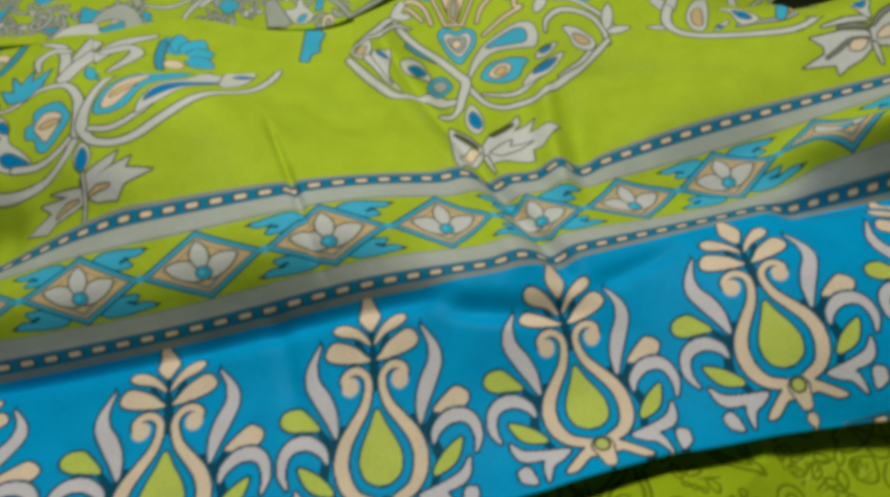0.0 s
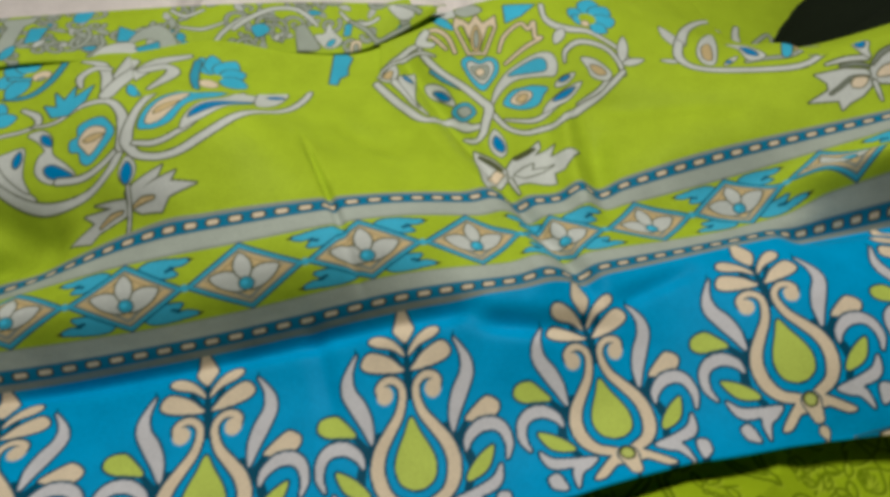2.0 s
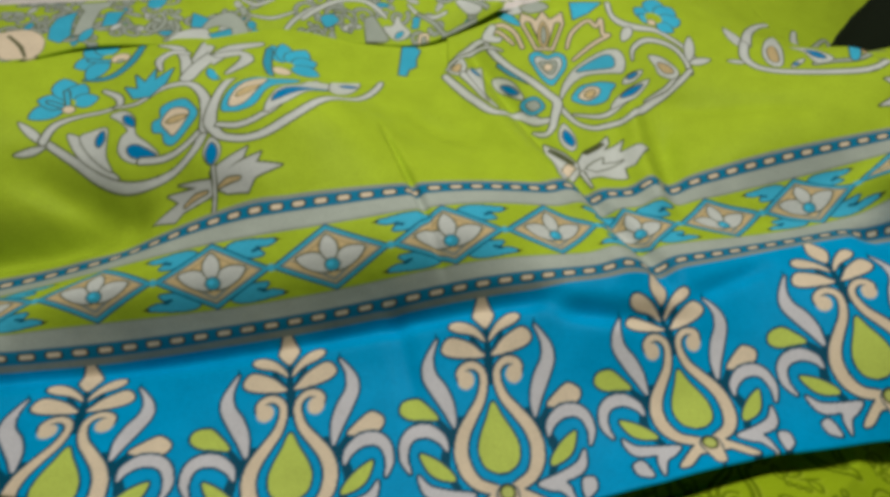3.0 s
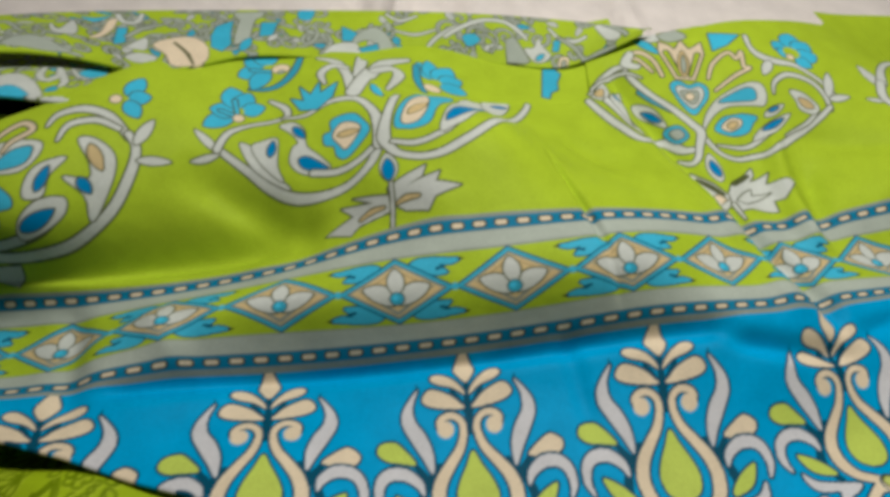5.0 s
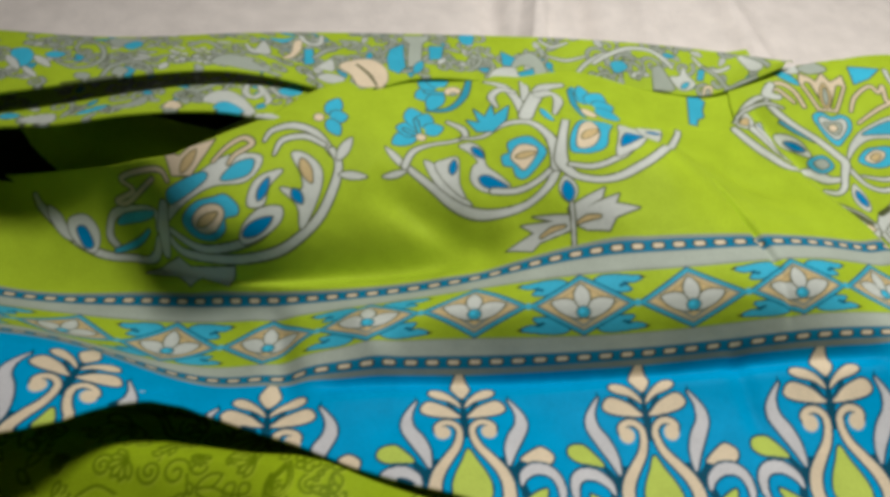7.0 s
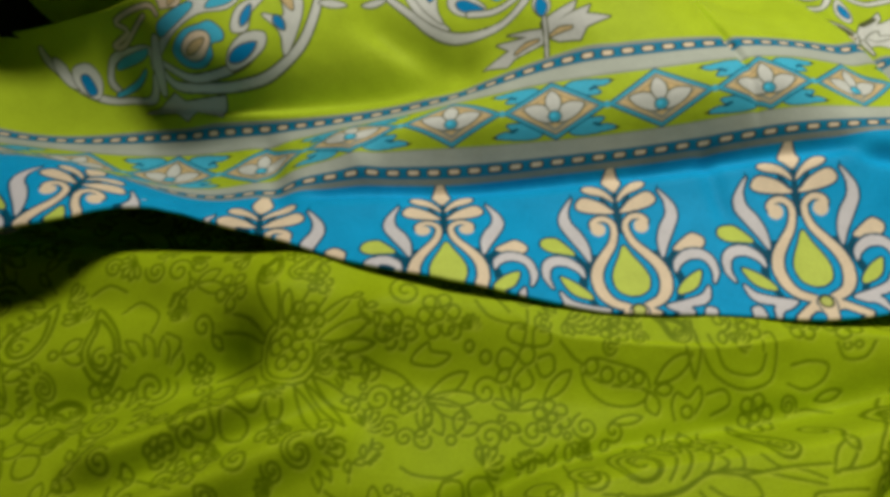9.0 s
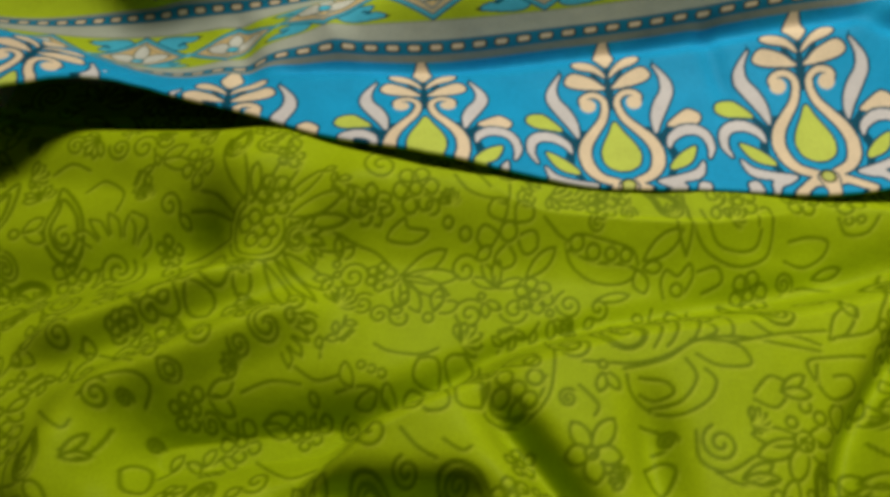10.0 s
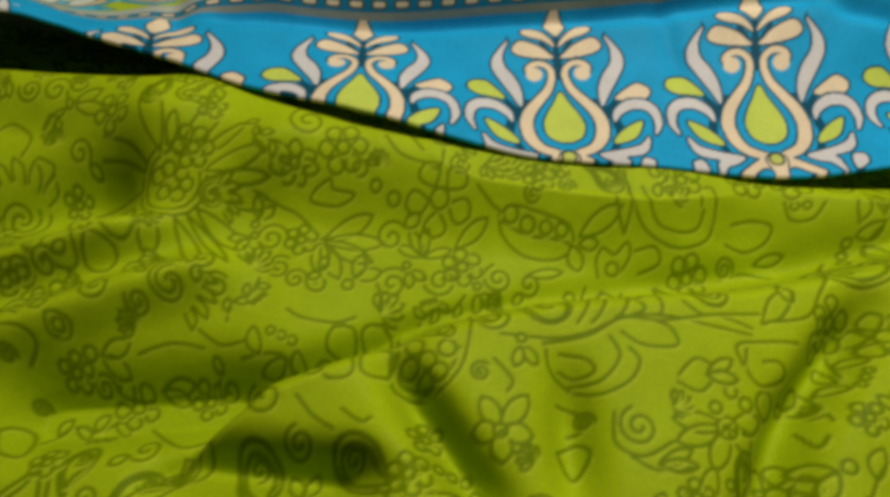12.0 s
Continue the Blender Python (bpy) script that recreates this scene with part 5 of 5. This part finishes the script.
# ---------------------------------------------------------------- the drape
# Rows of the cloth from the near hem to the far side: (fabric v, points at even u).
DRAPE = (
    (-0.15, ((-0.539, -0.033, 0.006), (-0.481, -0.021, 0.009), (-0.424, -0.008, 0.002), (-0.368, 0.000, 0.012), (-0.308, 0.002, 0.010), (-0.248, 0.006, 0.002), (-0.189, 0.021, -0.008), (-0.130, 0.029, -0.014), (-0.073, 0.040, -0.015), (-0.013, 0.047, -0.013), (0.044, 0.065, 0.003), (0.104, 0.078, -0.003), (0.161, 0.097, -0.017), (0.216, 0.107, -0.000))),  # hem
    (-0.09, ((-0.551, 0.026, 0.009), (-0.492, 0.037, 0.011), (-0.434, 0.050, 0.013), (-0.376, 0.058, 0.015), (-0.318, 0.057, 0.001), (-0.258, 0.063, -0.011), (-0.200, 0.079, -0.012), (-0.141, 0.086, -0.020), (-0.082, 0.098, -0.020), (-0.024, 0.107, -0.016), (0.033, 0.119, -0.012), (0.089, 0.135, -0.011), (0.144, 0.150, 0.004), (0.203, 0.163, 0.009))),  # teardrop_row
    (-0.035, ((-0.559, 0.080, 0.004), (-0.502, 0.087, -0.008), (-0.443, 0.102, -0.001), (-0.385, 0.107, -0.011), (-0.329, 0.103, -0.022), (-0.269, 0.114, -0.013), (-0.210, 0.130, -0.021), (-0.150, 0.139, -0.014), (-0.091, 0.151, -0.008), (-0.031, 0.162, 0.003), (0.024, 0.170, 0.008), (0.078, 0.187, 0.002), (0.135, 0.204, 0.001), (0.190, 0.216, 0.004))),  # seam
    (0, ((-0.560, 0.115, 0.005), (-0.507, 0.118, -0.022), (-0.448, 0.126, -0.025), (-0.393, 0.130, -0.040), (-0.331, 0.134, -0.036), (-0.273, 0.141, -0.011), (-0.215, 0.152, 0.002), (-0.156, 0.159, 0.010), (-0.097, 0.169, 0.018), (-0.038, 0.184, 0.021), (0.017, 0.201, 0.005), (0.067, 0.213, 0.000), (0.124, 0.233, -0.011), (0.178, 0.245, 0.004))),  # diamond_row
    (0.035, ((-0.561, 0.150, 0.005), (-0.510, 0.152, -0.026), (-0.453, 0.155, -0.043), (-0.393, 0.162, -0.039), (-0.335, 0.160, -0.025), (-0.277, 0.170, -0.022), (-0.217, 0.182, -0.010), (-0.162, 0.193, 0.015), (-0.106, 0.201, 0.027), (-0.048, 0.215, 0.022), (0.006, 0.230, 0.008), (0.056, 0.244, -0.004), (0.113, 0.261, 0.005), (0.170, 0.272, 0.016))),  # upper_seam
    (0.08, ((-0.571, 0.191, -0.010), (-0.516, 0.194, -0.033), (-0.454, 0.198, -0.030), (-0.398, 0.191, -0.011), (-0.342, 0.169, 0.020), (-0.285, 0.196, 0.009), (-0.230, 0.218, 0.006), (-0.174, 0.234, 0.026), (-0.117, 0.246, 0.038), (-0.064, 0.256, 0.008), (-0.009, 0.272, 0.001), (0.047, 0.288, -0.007), (0.103, 0.302, 0.004), (0.160, 0.316, 0.021))),  # leaf_row
    (0.13, ((-0.578, 0.240, -0.018), (-0.519, 0.241, -0.019), (-0.466, 0.229, 0.005), (-0.410, 0.219, 0.028), (-0.352, 0.217, 0.036), (-0.298, 0.238, 0.033), (-0.245, 0.260, 0.017), (-0.190, 0.277, 0.026), (-0.134, 0.289, 0.015), (-0.079, 0.302, 0.001), (-0.022, 0.319, -0.001), (0.034, 0.333, 0.011), (0.091, 0.349, 0.014), (0.149, 0.364, 0.009))),  # blossom_row
    (0.22, ((-0.577, 0.327, 0.026), (-0.527, 0.311, 0.026), (-0.476, 0.303, 0.026), (-0.424, 0.302, 0.024), (-0.373, 0.308, 0.021), (-0.321, 0.319, 0.018), (-0.268, 0.333, 0.016), (-0.214, 0.351, 0.008), (-0.160, 0.370, 0.005), (-0.105, 0.389, 0.005), (-0.049, 0.407, 0.009), (0.008, 0.424, 0.014), (0.066, 0.437, 0.010), (0.125, 0.446, 0.006))),  # far_row
)
U_KNOTS = np.linspace(-0.42, 0.36, 14)
V_KNOTS = np.array([row[0] for row in DRAPE])
NET = np.array([row[1] for row in DRAPE]).transpose(1, 0, 2)


def crease(u, v, a, b, height, width, soft=0.012):
    """Height of a straight fold from a to b in fabric places."""
    ax, ay = b[0] - a[0], b[1] - a[1]
    length = math.hypot(ax, ay)
    along = ((u - a[0]) * ax + (v - a[1]) * ay) / length
    off = ((u - a[0]) * ay - (v - a[1]) * ax) / length
    fade = smooth(-soft, soft, along) * smooth(-soft, soft, length - along)
    return height * fade * np.exp(-(off / width) ** 2)


def drape(u, v):
    """World places of fabric places on a full grid of u (columns) and v (rows)."""
    wu, wv = spline_weights(U_KNOTS, u), spline_weights(V_KNOTS, v)
    p = np.einsum("cu,rv,uvk->rck", wu, wv, NET)
    gu, gv = np.meshgrid(u, v)
    z = np.zeros_like(gu)
    for a, b, height, width in CREASES:
        z += crease(gu, gv, a, b, height, width)
    p[..., 2] += z
    return p


CREASES = (  # (from, to, height, half-width) in fabric places
    ((0.172, 0.170), (0.214, -0.045), -0.0068, 0.0068),
    ((0.158, 0.155), (0.192, -0.035), 0.0042, 0.0090),
    ((0.252, 0.095), (0.236, 0.012), 0.0080, 0.0080),
    ((0.266, 0.070), (0.252, 0.016), -0.0040, 0.0070),
    ((0.0935, 0.075), (0.0995, 0.012), -0.0030, 0.0022),
    ((0.0990, 0.010), (0.1010, -0.020), -0.0014, 0.0022),
    ((0.330, -0.034), (0.480, -0.038), -0.0110, 0.0080),
    ((0.350, -0.008), (0.480, -0.014), 0.0160, 0.0115),
    ((0.285, 0.006), (0.400, -0.006), 0.0035, 0.0090),
    ((-0.130, -0.0385), (0.150, -0.0395), -0.0060, 0.0060),
    ((0.155, -0.046), (0.215, -0.058), -0.0060, 0.0055),
    ((0.225, -0.050), (0.265, -0.044), -0.0025, 0.0050),
    ((0.075, -0.030), (0.082, -0.075), -0.0018, 0.0050),
    ((-0.240, 0.058), (-0.060, 0.052), -0.0085, 0.0110),
    ((-0.200, 0.036), (-0.060, 0.037), 0.0035, 0.0070),
    ((-0.095, 0.095), (-0.040, 0.048), -0.0080, 0.0110),
    ((-0.010, 0.066), (0.030, 0.040), 0.0035, 0.0120),
    ((-0.160, 0.020), (-0.140, -0.050), -0.0040, 0.0080),
    ((-0.115, 0.010), (-0.100, -0.030), 0.0030, 0.0080),
    ((0.275, 0.095), (0.345, 0.060), -0.0030, 0.0090),
    ((0.120, 0.110), (0.150, 0.080), -0.0030, 0.0090),
)

STEP = 0.00062


def hem_line(u):
    return track(u, (-0.46, -0.105), (-0.26, -0.094), (-0.248, -0.091), (-0.235, -0.085), (-0.22, -0.071), (-0.205, -0.058), (-0.19, -0.054), (-0.172, -0.058), (-0.139, -0.070),
                 (-0.113, -0.083), (-0.087, -0.095), (-0.061, -0.105), (-0.035, -0.110), (-0.008, -0.113), (0.013, -0.117), (0.044, -0.121), (0.096, -0.125), (0.179, -0.131),
                 (0.231, -0.128), (0.277, -0.133), (0.336, -0.142), (0.46, -0.148))


def slit_line(u):
    """Where the front panel dips into the open pleat."""
    return track(u, (-0.46, 0.109), (-0.298, 0.108), (-0.249, 0.11), (-0.207, 0.118), (-0.177, 0.133), (-0.153, 0.142), (-0.13, 0.16), (-0.107, 0.178), (-0.06, 0.21))


def top_line(u):
    return track(u, (-0.46, 0.188), (-0.2, 0.188), (-0.153, 0.185), (-0.107, 0.187), (-0.066, 0.195), (-0.018, 0.19), (0.008, 0.19), (0.0135, 0.121), (0.03, 0.131), (0.069, 0.143),
                 (0.134, 0.143), (0.152, 0.150), (0.165, 0.20), (0.174, 0.204), (0.207, 0.190), (0.245, 0.188), (0.29, 0.194), (0.346, 0.203), (0.366, 0.22), (0.389, 0.225), (0.394, 0.076),
                 (0.40, 0.073), (0.42, 0.074), (0.46, 0.07))


def front_panel():
    u = np.arange(-0.455, 0.455, STEP)
    v = np.arange(-0.162, 0.252, STEP)
    hem, top = hem_line(u), top_line(u)
    box = np.ones(9) / 9
    hem = np.convolve(np.pad(hem, 4, mode="edge"), box, "valid")
    flat = np.clip(v[:, None], hem[None, :], top[None, :])
    # every column has its own clamped rows
    wu = spline_weights(U_KNOTS, u)
    wv = spline_weights(V_KNOTS, flat.ravel())
    rows = np.einsum("cu,uvk->cvk", wu, NET)
    p = np.einsum("rcv,cvk->rck", wv.reshape(len(v), len(u), -1), rows)
    gu = np.broadcast_to(u[None, :], flat.shape)
    for a, b, height, width in CREASES:
        p[..., 2] += crease(gu, flat, a, b, height, width)
    # the hem turns under in a small roll
    past = np.clip(hem[None, :] - v[:, None], 0, 0.011)
    angle = np.clip(past / 0.0014, 0, math.pi)
    back = np.clip(past - 0.0014 * math.pi, 0, 1)
    p[..., 1] += -0.0014 * np.sin(angle) + back
    p[..., 2] += -0.0014 * (1 - np.cos(angle)) - 0.25 * back
    # into the open pleat
    slit = slit_line(u)[None, :]
    depth = track(u, (-0.46, 0.018), (-0.33, 0.022), (-0.28, 0.034), (-0.2, 0.046), (-0.165, 0.026), (-0.15, 0.010), (-0.1, 0.004), (-0.05, 0.0), (0.46, 0.0))[None, :]
    p[..., 2] -= depth * smooth(-0.002, 0.016, flat - slit)
    # the far side sinks into a dark fold
    p[..., 2] -= 0.006 * smooth(0.345, 0.43, gu + 0.35 * (flat - 0.12)) * smooth(0.085, 0.13, flat)
    # lips of the flat tucks turn down
    lip = np.clip(v[:, None] - top[None, :], 0, 0.0022)
    p[..., 2] -= lip * 1.2
    keep = ((v[:-1, None] < top[None, :-1] + 0.0028) & (v[1:, None] > np.maximum(hem[None, :-1], hem[None, 1:]) - 0.0105))
    colours = border_print(gu, flat)
    return grid_mesh("front_panel", p, keep, SATIN, colours)


def strip(name, front, back, rows, sheet, arch):
    """A pleat between a front and a back line of world places; its front edge turns under."""
    length = float(np.sum(np.linalg.norm(np.diff(np.array(front), axis=0), axis=1)))
    n = int(length / 0.0008)
    t = np.linspace(0, 1, n)

    def along(line):
        q = np.array(line, float)
        s = np.concatenate([[0], np.cumsum(np.linalg.norm(np.diff(q, axis=0), axis=1))])
        return spline_weights(s / s[-1], t) @ q

    a, b = along(front), along(back)
    w = np.linspace(0, 1, rows)[:, None, None]
    p = a[None] * (1 - w) + b[None] * w
    p[..., 2] += arch * np.sin(np.pi * w[..., 0])
    turn = np.linspace(math.pi, 0, 8)[:-1]
    lip = np.stack([a + np.array((0, -0.0013 * math.sin(k) + (0.004 if k > 3 else 0), -0.0013 * (1 - math.cos(k)) - (0.002 if k > 3 else 0))) for k in turn])
    p = np.concatenate([lip, p])
    width = np.linalg.norm(b - a, axis=1)[None, :] * np.concatenate([np.zeros(len(turn)), np.linspace(0, 1, rows)])[:, None]
    gu = np.broadcast_to(t[None, :] * length, width.shape)
    colours = sheet(gu, width)
    return grid_mesh(name, p, np.ones((p.shape[0] - 1, n - 1), bool), SATIN, colours)


cloth = tagged(new("printed_cloth"), "lime green satin cloth with blue printed border in loose pleats", "fabric")
part("front_panel", front_panel(), cloth, "lime green panel with blue border and diamond band")
part("far_pleat", strip("far_pleat",
     [(-0.56, 0.205, 0.030), (-0.473, 0.222, 0.041), (-0.432, 0.2365, 0.044), (-0.391, 0.254, 0.044), (-0.364, 0.2675, 0.039), (-0.334, 0.274, 0.0325), (-0.296, 0.2745, 0.029), (-0.2646, 0.304, 0.0215), (-0.2206, 0.317, 0.0175), (-0.163, 0.350, -0.002), (-0.115, 0.353, 0.0005), (-0.069, 0.3545, 0.0025), (-0.047, 0.366, 0.006), (-0.02, 0.379, 0.016)],
     [(-0.62, 0.275, 0.026), (-0.5115, 0.2864, 0.030), (-0.4446, 0.2941, 0.030), (-0.383, 0.318, 0.026), (-0.3165, 0.343, 0.020), (-0.244, 0.366, 0.014), (-0.1666, 0.382, 0.012), (-0.0884, 0.3875, 0.013), (-0.0133, 0.3825, 0.016)],
     110, FAR_VINES.at, 0.002), cloth, "green pleat densely printed with grey vines")
part("middle_pleat", strip("middle_pleat",
     [(-0.56, 0.190, 0.022), (-0.469, 0.208, 0.030), (-0.4365, 0.2094, 0.036), (-0.4074, 0.2162, 0.041), (-0.3793, 0.2232, 0.043), (-0.3517, 0.2303, 0.041), (-0.3288, 0.234, 0.0375), (-0.305, 0.255, 0.031), (-0.292, 0.270, 0.028)],
     [(-0.58, 0.265, 0.012), (-0.490, 0.272, 0.016), (-0.455, 0.276, 0.018), (-0.425, 0.281, 0.020), (-0.395, 0.290, 0.020), (-0.3627, 0.298, 0.018), (-0.334, 0.303, 0.017), (-0.290, 0.302, 0.016)],
     50, MIDDLE_VINES.at, 0.0), cloth, "narrow green pleat printed with grey vines, standing open")


def slit_shade():
    """A black sheet added below the open pleats to stand in for their shade."""
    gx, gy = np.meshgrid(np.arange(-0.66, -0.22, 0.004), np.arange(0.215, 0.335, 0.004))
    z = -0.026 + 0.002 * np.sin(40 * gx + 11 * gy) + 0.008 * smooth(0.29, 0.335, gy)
    return grid_mesh("slit_shade", np.stack([gx, gy, z], -1), np.ones((gx.shape[0] - 1, gx.shape[1] - 1), bool), BLACK)


part("slit_shade", slit_shade(), cloth, "black sheet standing in for shade inside the open pleats")


def patch(name, u, v, drop, tilt=None):
    """A layer of the same cloth showing behind a tuck."""
    p = drape(u, v)
    gu, gv = np.meshgrid(u, v)
    p[..., 2] -= drop
    if tilt is not None:
        p[..., 2] -= tilt(gu, gv)
    return grid_mesh(name, p, np.ones((len(v) - 1, len(u) - 1), bool), SATIN, border_print(gu, gv))


part("tucked_layer", patch("tucked_layer", np.arange(-0.01, 0.19, 0.0008), np.arange(0.11, 0.215, 0.0008), 0.002), cloth, "plain green layer showing behind the tuck")
part("side_layer", patch("side_layer", np.arange(0.362, 0.56, 0.0009), np.arange(0.045, 0.235, 0.0009), 0.004,
     lambda a, b: 0.008 * smooth(0.345, 0.43, a + 0.35 * (b - 0.12))), cloth, "green layer sinking into a dark fold")

# ---------------------------------------------------------------- the lower green cloth
RIDGES = (  # (from, to, height, half-width)
    ((-0.420, -0.026), (-0.290, 0.024), -0.017, 0.014),
    ((-0.345, -0.036), (-0.268, 0.006), 0.016, 0.008),
    ((-0.262, 0.014), (-0.285, 0.060), 0.006, 0.018),
    ((-0.262, 0.014), (-0.225, 0.050), 0.008, 0.012),
    ((-0.322, -0.056), (-0.238, -0.006), 0.015, 0.010),
    ((-0.322, -0.060), (-0.325, -0.140), 0.012, 0.014),
    ((-0.300, -0.074), (-0.215, -0.052), -0.026, 0.014),
    ((-0.215, -0.052), (-0.160, -0.024), -0.018, 0.009),
    ((-0.212, -0.060), (-0.172, -0.034), 0.009, 0.007),
    ((-0.162, -0.046), (-0.124, -0.085), -0.017, 0.007),
    ((-0.004, 0.002), (-0.032, -0.040), -0.019, 0.008),
    ((-0.032, -0.040), (-0.060, -0.120), -0.017, 0.009),
    ((-0.235, -0.086), (-0.160, -0.080), -0.019, 0.008),
    ((-0.106, -0.040), (-0.100, -0.078), -0.011, 0.008),
    ((-0.165, -0.070), (-0.120, -0.130), 0.010, 0.012),
    ((-0.169, -0.018), (-0.120, 0.002), -0.004, 0.0045),
    ((-0.120, 0.002), (-0.003, 0.040), -0.004, 0.0060),
    ((-0.345, -0.105), (-0.300, -0.115), -0.010, 0.014),
)


def green_height(x, y):
    step = track(x, (-0.46, -0.20), (-0.26, -0.125), (-0.218, -0.074), (-0.200, -0.054), (-0.165, -0.030), (-0.114, -0.008), (-0.05, 0.008), (0.05, 0.044), (0.3, 0.10))
    z = -0.036 + 0.035 * smooth(0.014, -0.010, y - step) + 0.010 * smooth(-0.28, -0.36, x) * smooth(0.040, 0.064, y)
    z = z + 0.020 * smooth(0.018, 0.056, y) * smooth(0.0, -0.09, x) * smooth(-0.36, -0.28, x) - 0.02 * smooth(0.066, 0.09, y) * smooth(-0.255, -0.30, x) + 0.010 * smooth(0.04, 0.066, y) * smooth(-0.10, -0.03, x)
    back = track(x, (-0.46, 0.092), (-0.30, 0.094), (-0.22, 0.084), (-0.15, 0.068), (-0.07, 0.073), (0.0, 0.090), (0.09, 0.114), (0.3, 0.14))
    z = z - 0.05 * smooth(0.0, 0.022, y - back)
    z = z + 0.018 * smooth(-0.04, 0.03, x) * smooth(0.15, 0.10, x) * smooth(0.02, 0.055, y)
    under = -0.0205 + 0.7 * np.clip(back - 0.022 - y, 0, 1) + 0.03 * smooth(-0.13, -0.28, x)
    for a, b, height, width in RIDGES:
        z = z + crease(x, y, a, b, height, width, 0.016)
    return np.maximum(np.minimum(z, under), -0.0585)


def green_cloth():
    x, y = np.arange(-0.44, 0.27, 0.0008), np.arange(-0.17, 0.125, 0.0008)
    gx, gy = np.meshgrid(x, y)
    wobble = 0.0012 * np.sin(61 * gx + 37 * gy) * np.sin(43 * gy - 29 * gx)
    p = np.stack([gx, gy, green_height(gx, gy) + wobble], -1)
    return grid_mesh("green_cloth", p, np.ones((len(y) - 1, len(x) - 1), bool), TONAL, TONES.at(gx, gy))


tagged(new("green_cloth", green_cloth()), "rumpled olive green satin with tonal floral line print", "fabric")

# ---------------------------------------------------------------- bed and room


def bed_sheet():
    x, y = np.arange(-1.3, 1.1, 0.006), np.arange(-0.9, 1.5, 0.006)
    gx, gy = np.meshgrid(x, y)
    z = -0.062 + 0.032 * smooth(0.15, 0.36, gy)
    for a, b, height, width in (((-0.186, 0.40), (-0.189, 0.70), 0.017, 0.005), ((-0.212, 0.40), (-0.25, 0.68), -0.009, 0.010), ((-0.140, 0.41), (-0.175, 0.68), -0.008, 0.010), ((0.0, 0.42), (-0.06, 0.66), 0.010, 0.012), ((-0.09, 0.43), (-0.12, 0.70), 0.005, 0.009)):
        z = z + crease(gx, gy, a, b, height, width, 0.03)
    z += 0.0015 * np.sin(9 * gx + 5 * gy) * np.sin(13 * gy - 4 * gx)
    return grid_mesh("bed_sheet", np.stack([gx, gy, z], -1), np.ones((len(y) - 1, len(x) - 1), bool), SHEET)


tagged(new("bed_sheet", bed_sheet()), "creased off-white cotton sheet spread over the bed", "bed sheet")


def box_mesh(name, low, high, material, bevel=0.0):
    bm = bmesh.new()
    bmesh.ops.create_cube(bm, size=1)
    for vert in bm.verts:
        vert.co = [low[k] + (vert.co[k] + 0.5) * (high[k] - low[k]) for k in range(3)]
    if bevel:
        bmesh.ops.bevel(bm, geom=bm.edges[:], offset=bevel, segments=3, affect="EDGES")
    mesh = bpy.data.meshes.new(name)
    bm.to_mesh(mesh)
    bm.free()
    mesh.materials.append(material)
    return mesh


bed = tagged(new("bed"), "low bed with a thick mattress under the sheet", "bed")
part("mattress", box_mesh("mattress", (-1.29, -0.89, -0.27), (1.09, 1.49, -0.067), SHEET, 0.03), bed)
part("bed_base", box_mesh("bed_base", (-1.27, -0.87, -0.52), (1.07, 1.47, -0.272), WALL, 0.01), bed)
for name, low, high in (("floor", (-2.6, -2.6, -0.62), (2.6, 2.6, -0.52)), ("ceiling", (-2.6, -2.6, 2.1), (2.6, 2.6, 2.2)),
                        ("wall_north", (-2.6, 2.5, -0.52), (2.6, 2.6, 2.1)), ("wall_south", (-2.6, -2.6, -0.52), (2.6, -2.5, 2.1)),
                        ("wall_east", (2.5, -2.5, -0.52), (2.6, 2.5, 2.1)), ("wall_west", (-2.6, -2.5, -0.52), (-2.5, 2.5, 2.1))):
    tagged(new(name, box_mesh(name, low, high, WALL)), kind="structure")


def lathe(name, profile, centre, material, n=40):
    """A turned shape from (radius, height) pairs."""
    a = np.linspace(0, 2 * math.pi, n + 1)
    q = np.array(profile, float)
    p = np.stack([centre[0] + q[:, :1] * np.cos(a), centre[1] + q[:, :1] * np.sin(a), centre[2] + np.broadcast_to(q[:, 1:], (len(q), n + 1))], -1)
    return grid_mesh(name, p, np.ones((len(q) - 1, n), bool), material)


# invented fixture, out of view, added to house the overhead light
fixture = tagged(new("assumed_pendant"), "assumed white enamel pendant lamp on a cord, out of view", "lamp")
part("shade", lathe("shade", [(0.21, 0.0), (0.215, 0.005), (0.16, 0.09), (0.06, 0.15), (0.05, 0.152), (0.15, 0.086), (0.205, 0.006), (0.21, 0.0)], (-0.02, 0.37, 0.73), LAMP_BODY), fixture)
part("cord", lathe("cord", [(0.006, 0.15), (0.006, 1.37)], (-0.02, 0.37, 0.73), BLACK, 10), fixture)


def shade_mound():
    """A black mound added at the far side in place of the fold's deep shade."""
    u, v = np.linspace(0, 2 * math.pi, 73), np.linspace(0, math.pi / 2, 25)
    gu, gv = np.meshgrid(u, v)
    r = 1 + 0.10 * np.sin(3 * gu + 1) * np.sin(2 * gv) + 0.06 * np.sin(7 * gu + 4 * gv)
    p = np.stack([0.372 + 0.145 * r * np.cos(gu) * np.cos(gv), 0.395 + 0.082 * r * np.sin(gu) * np.cos(gv), -0.034 + 0.082 * r * np.sin(gv)], -1)
    return grid_mesh("shade_black", p, np.ones((len(v) - 1, len(u) - 1), bool), BLACK)


tagged(new("shade_black", shade_mound()), "black mound standing in for deep shade beside the printed fabric", "fabric")
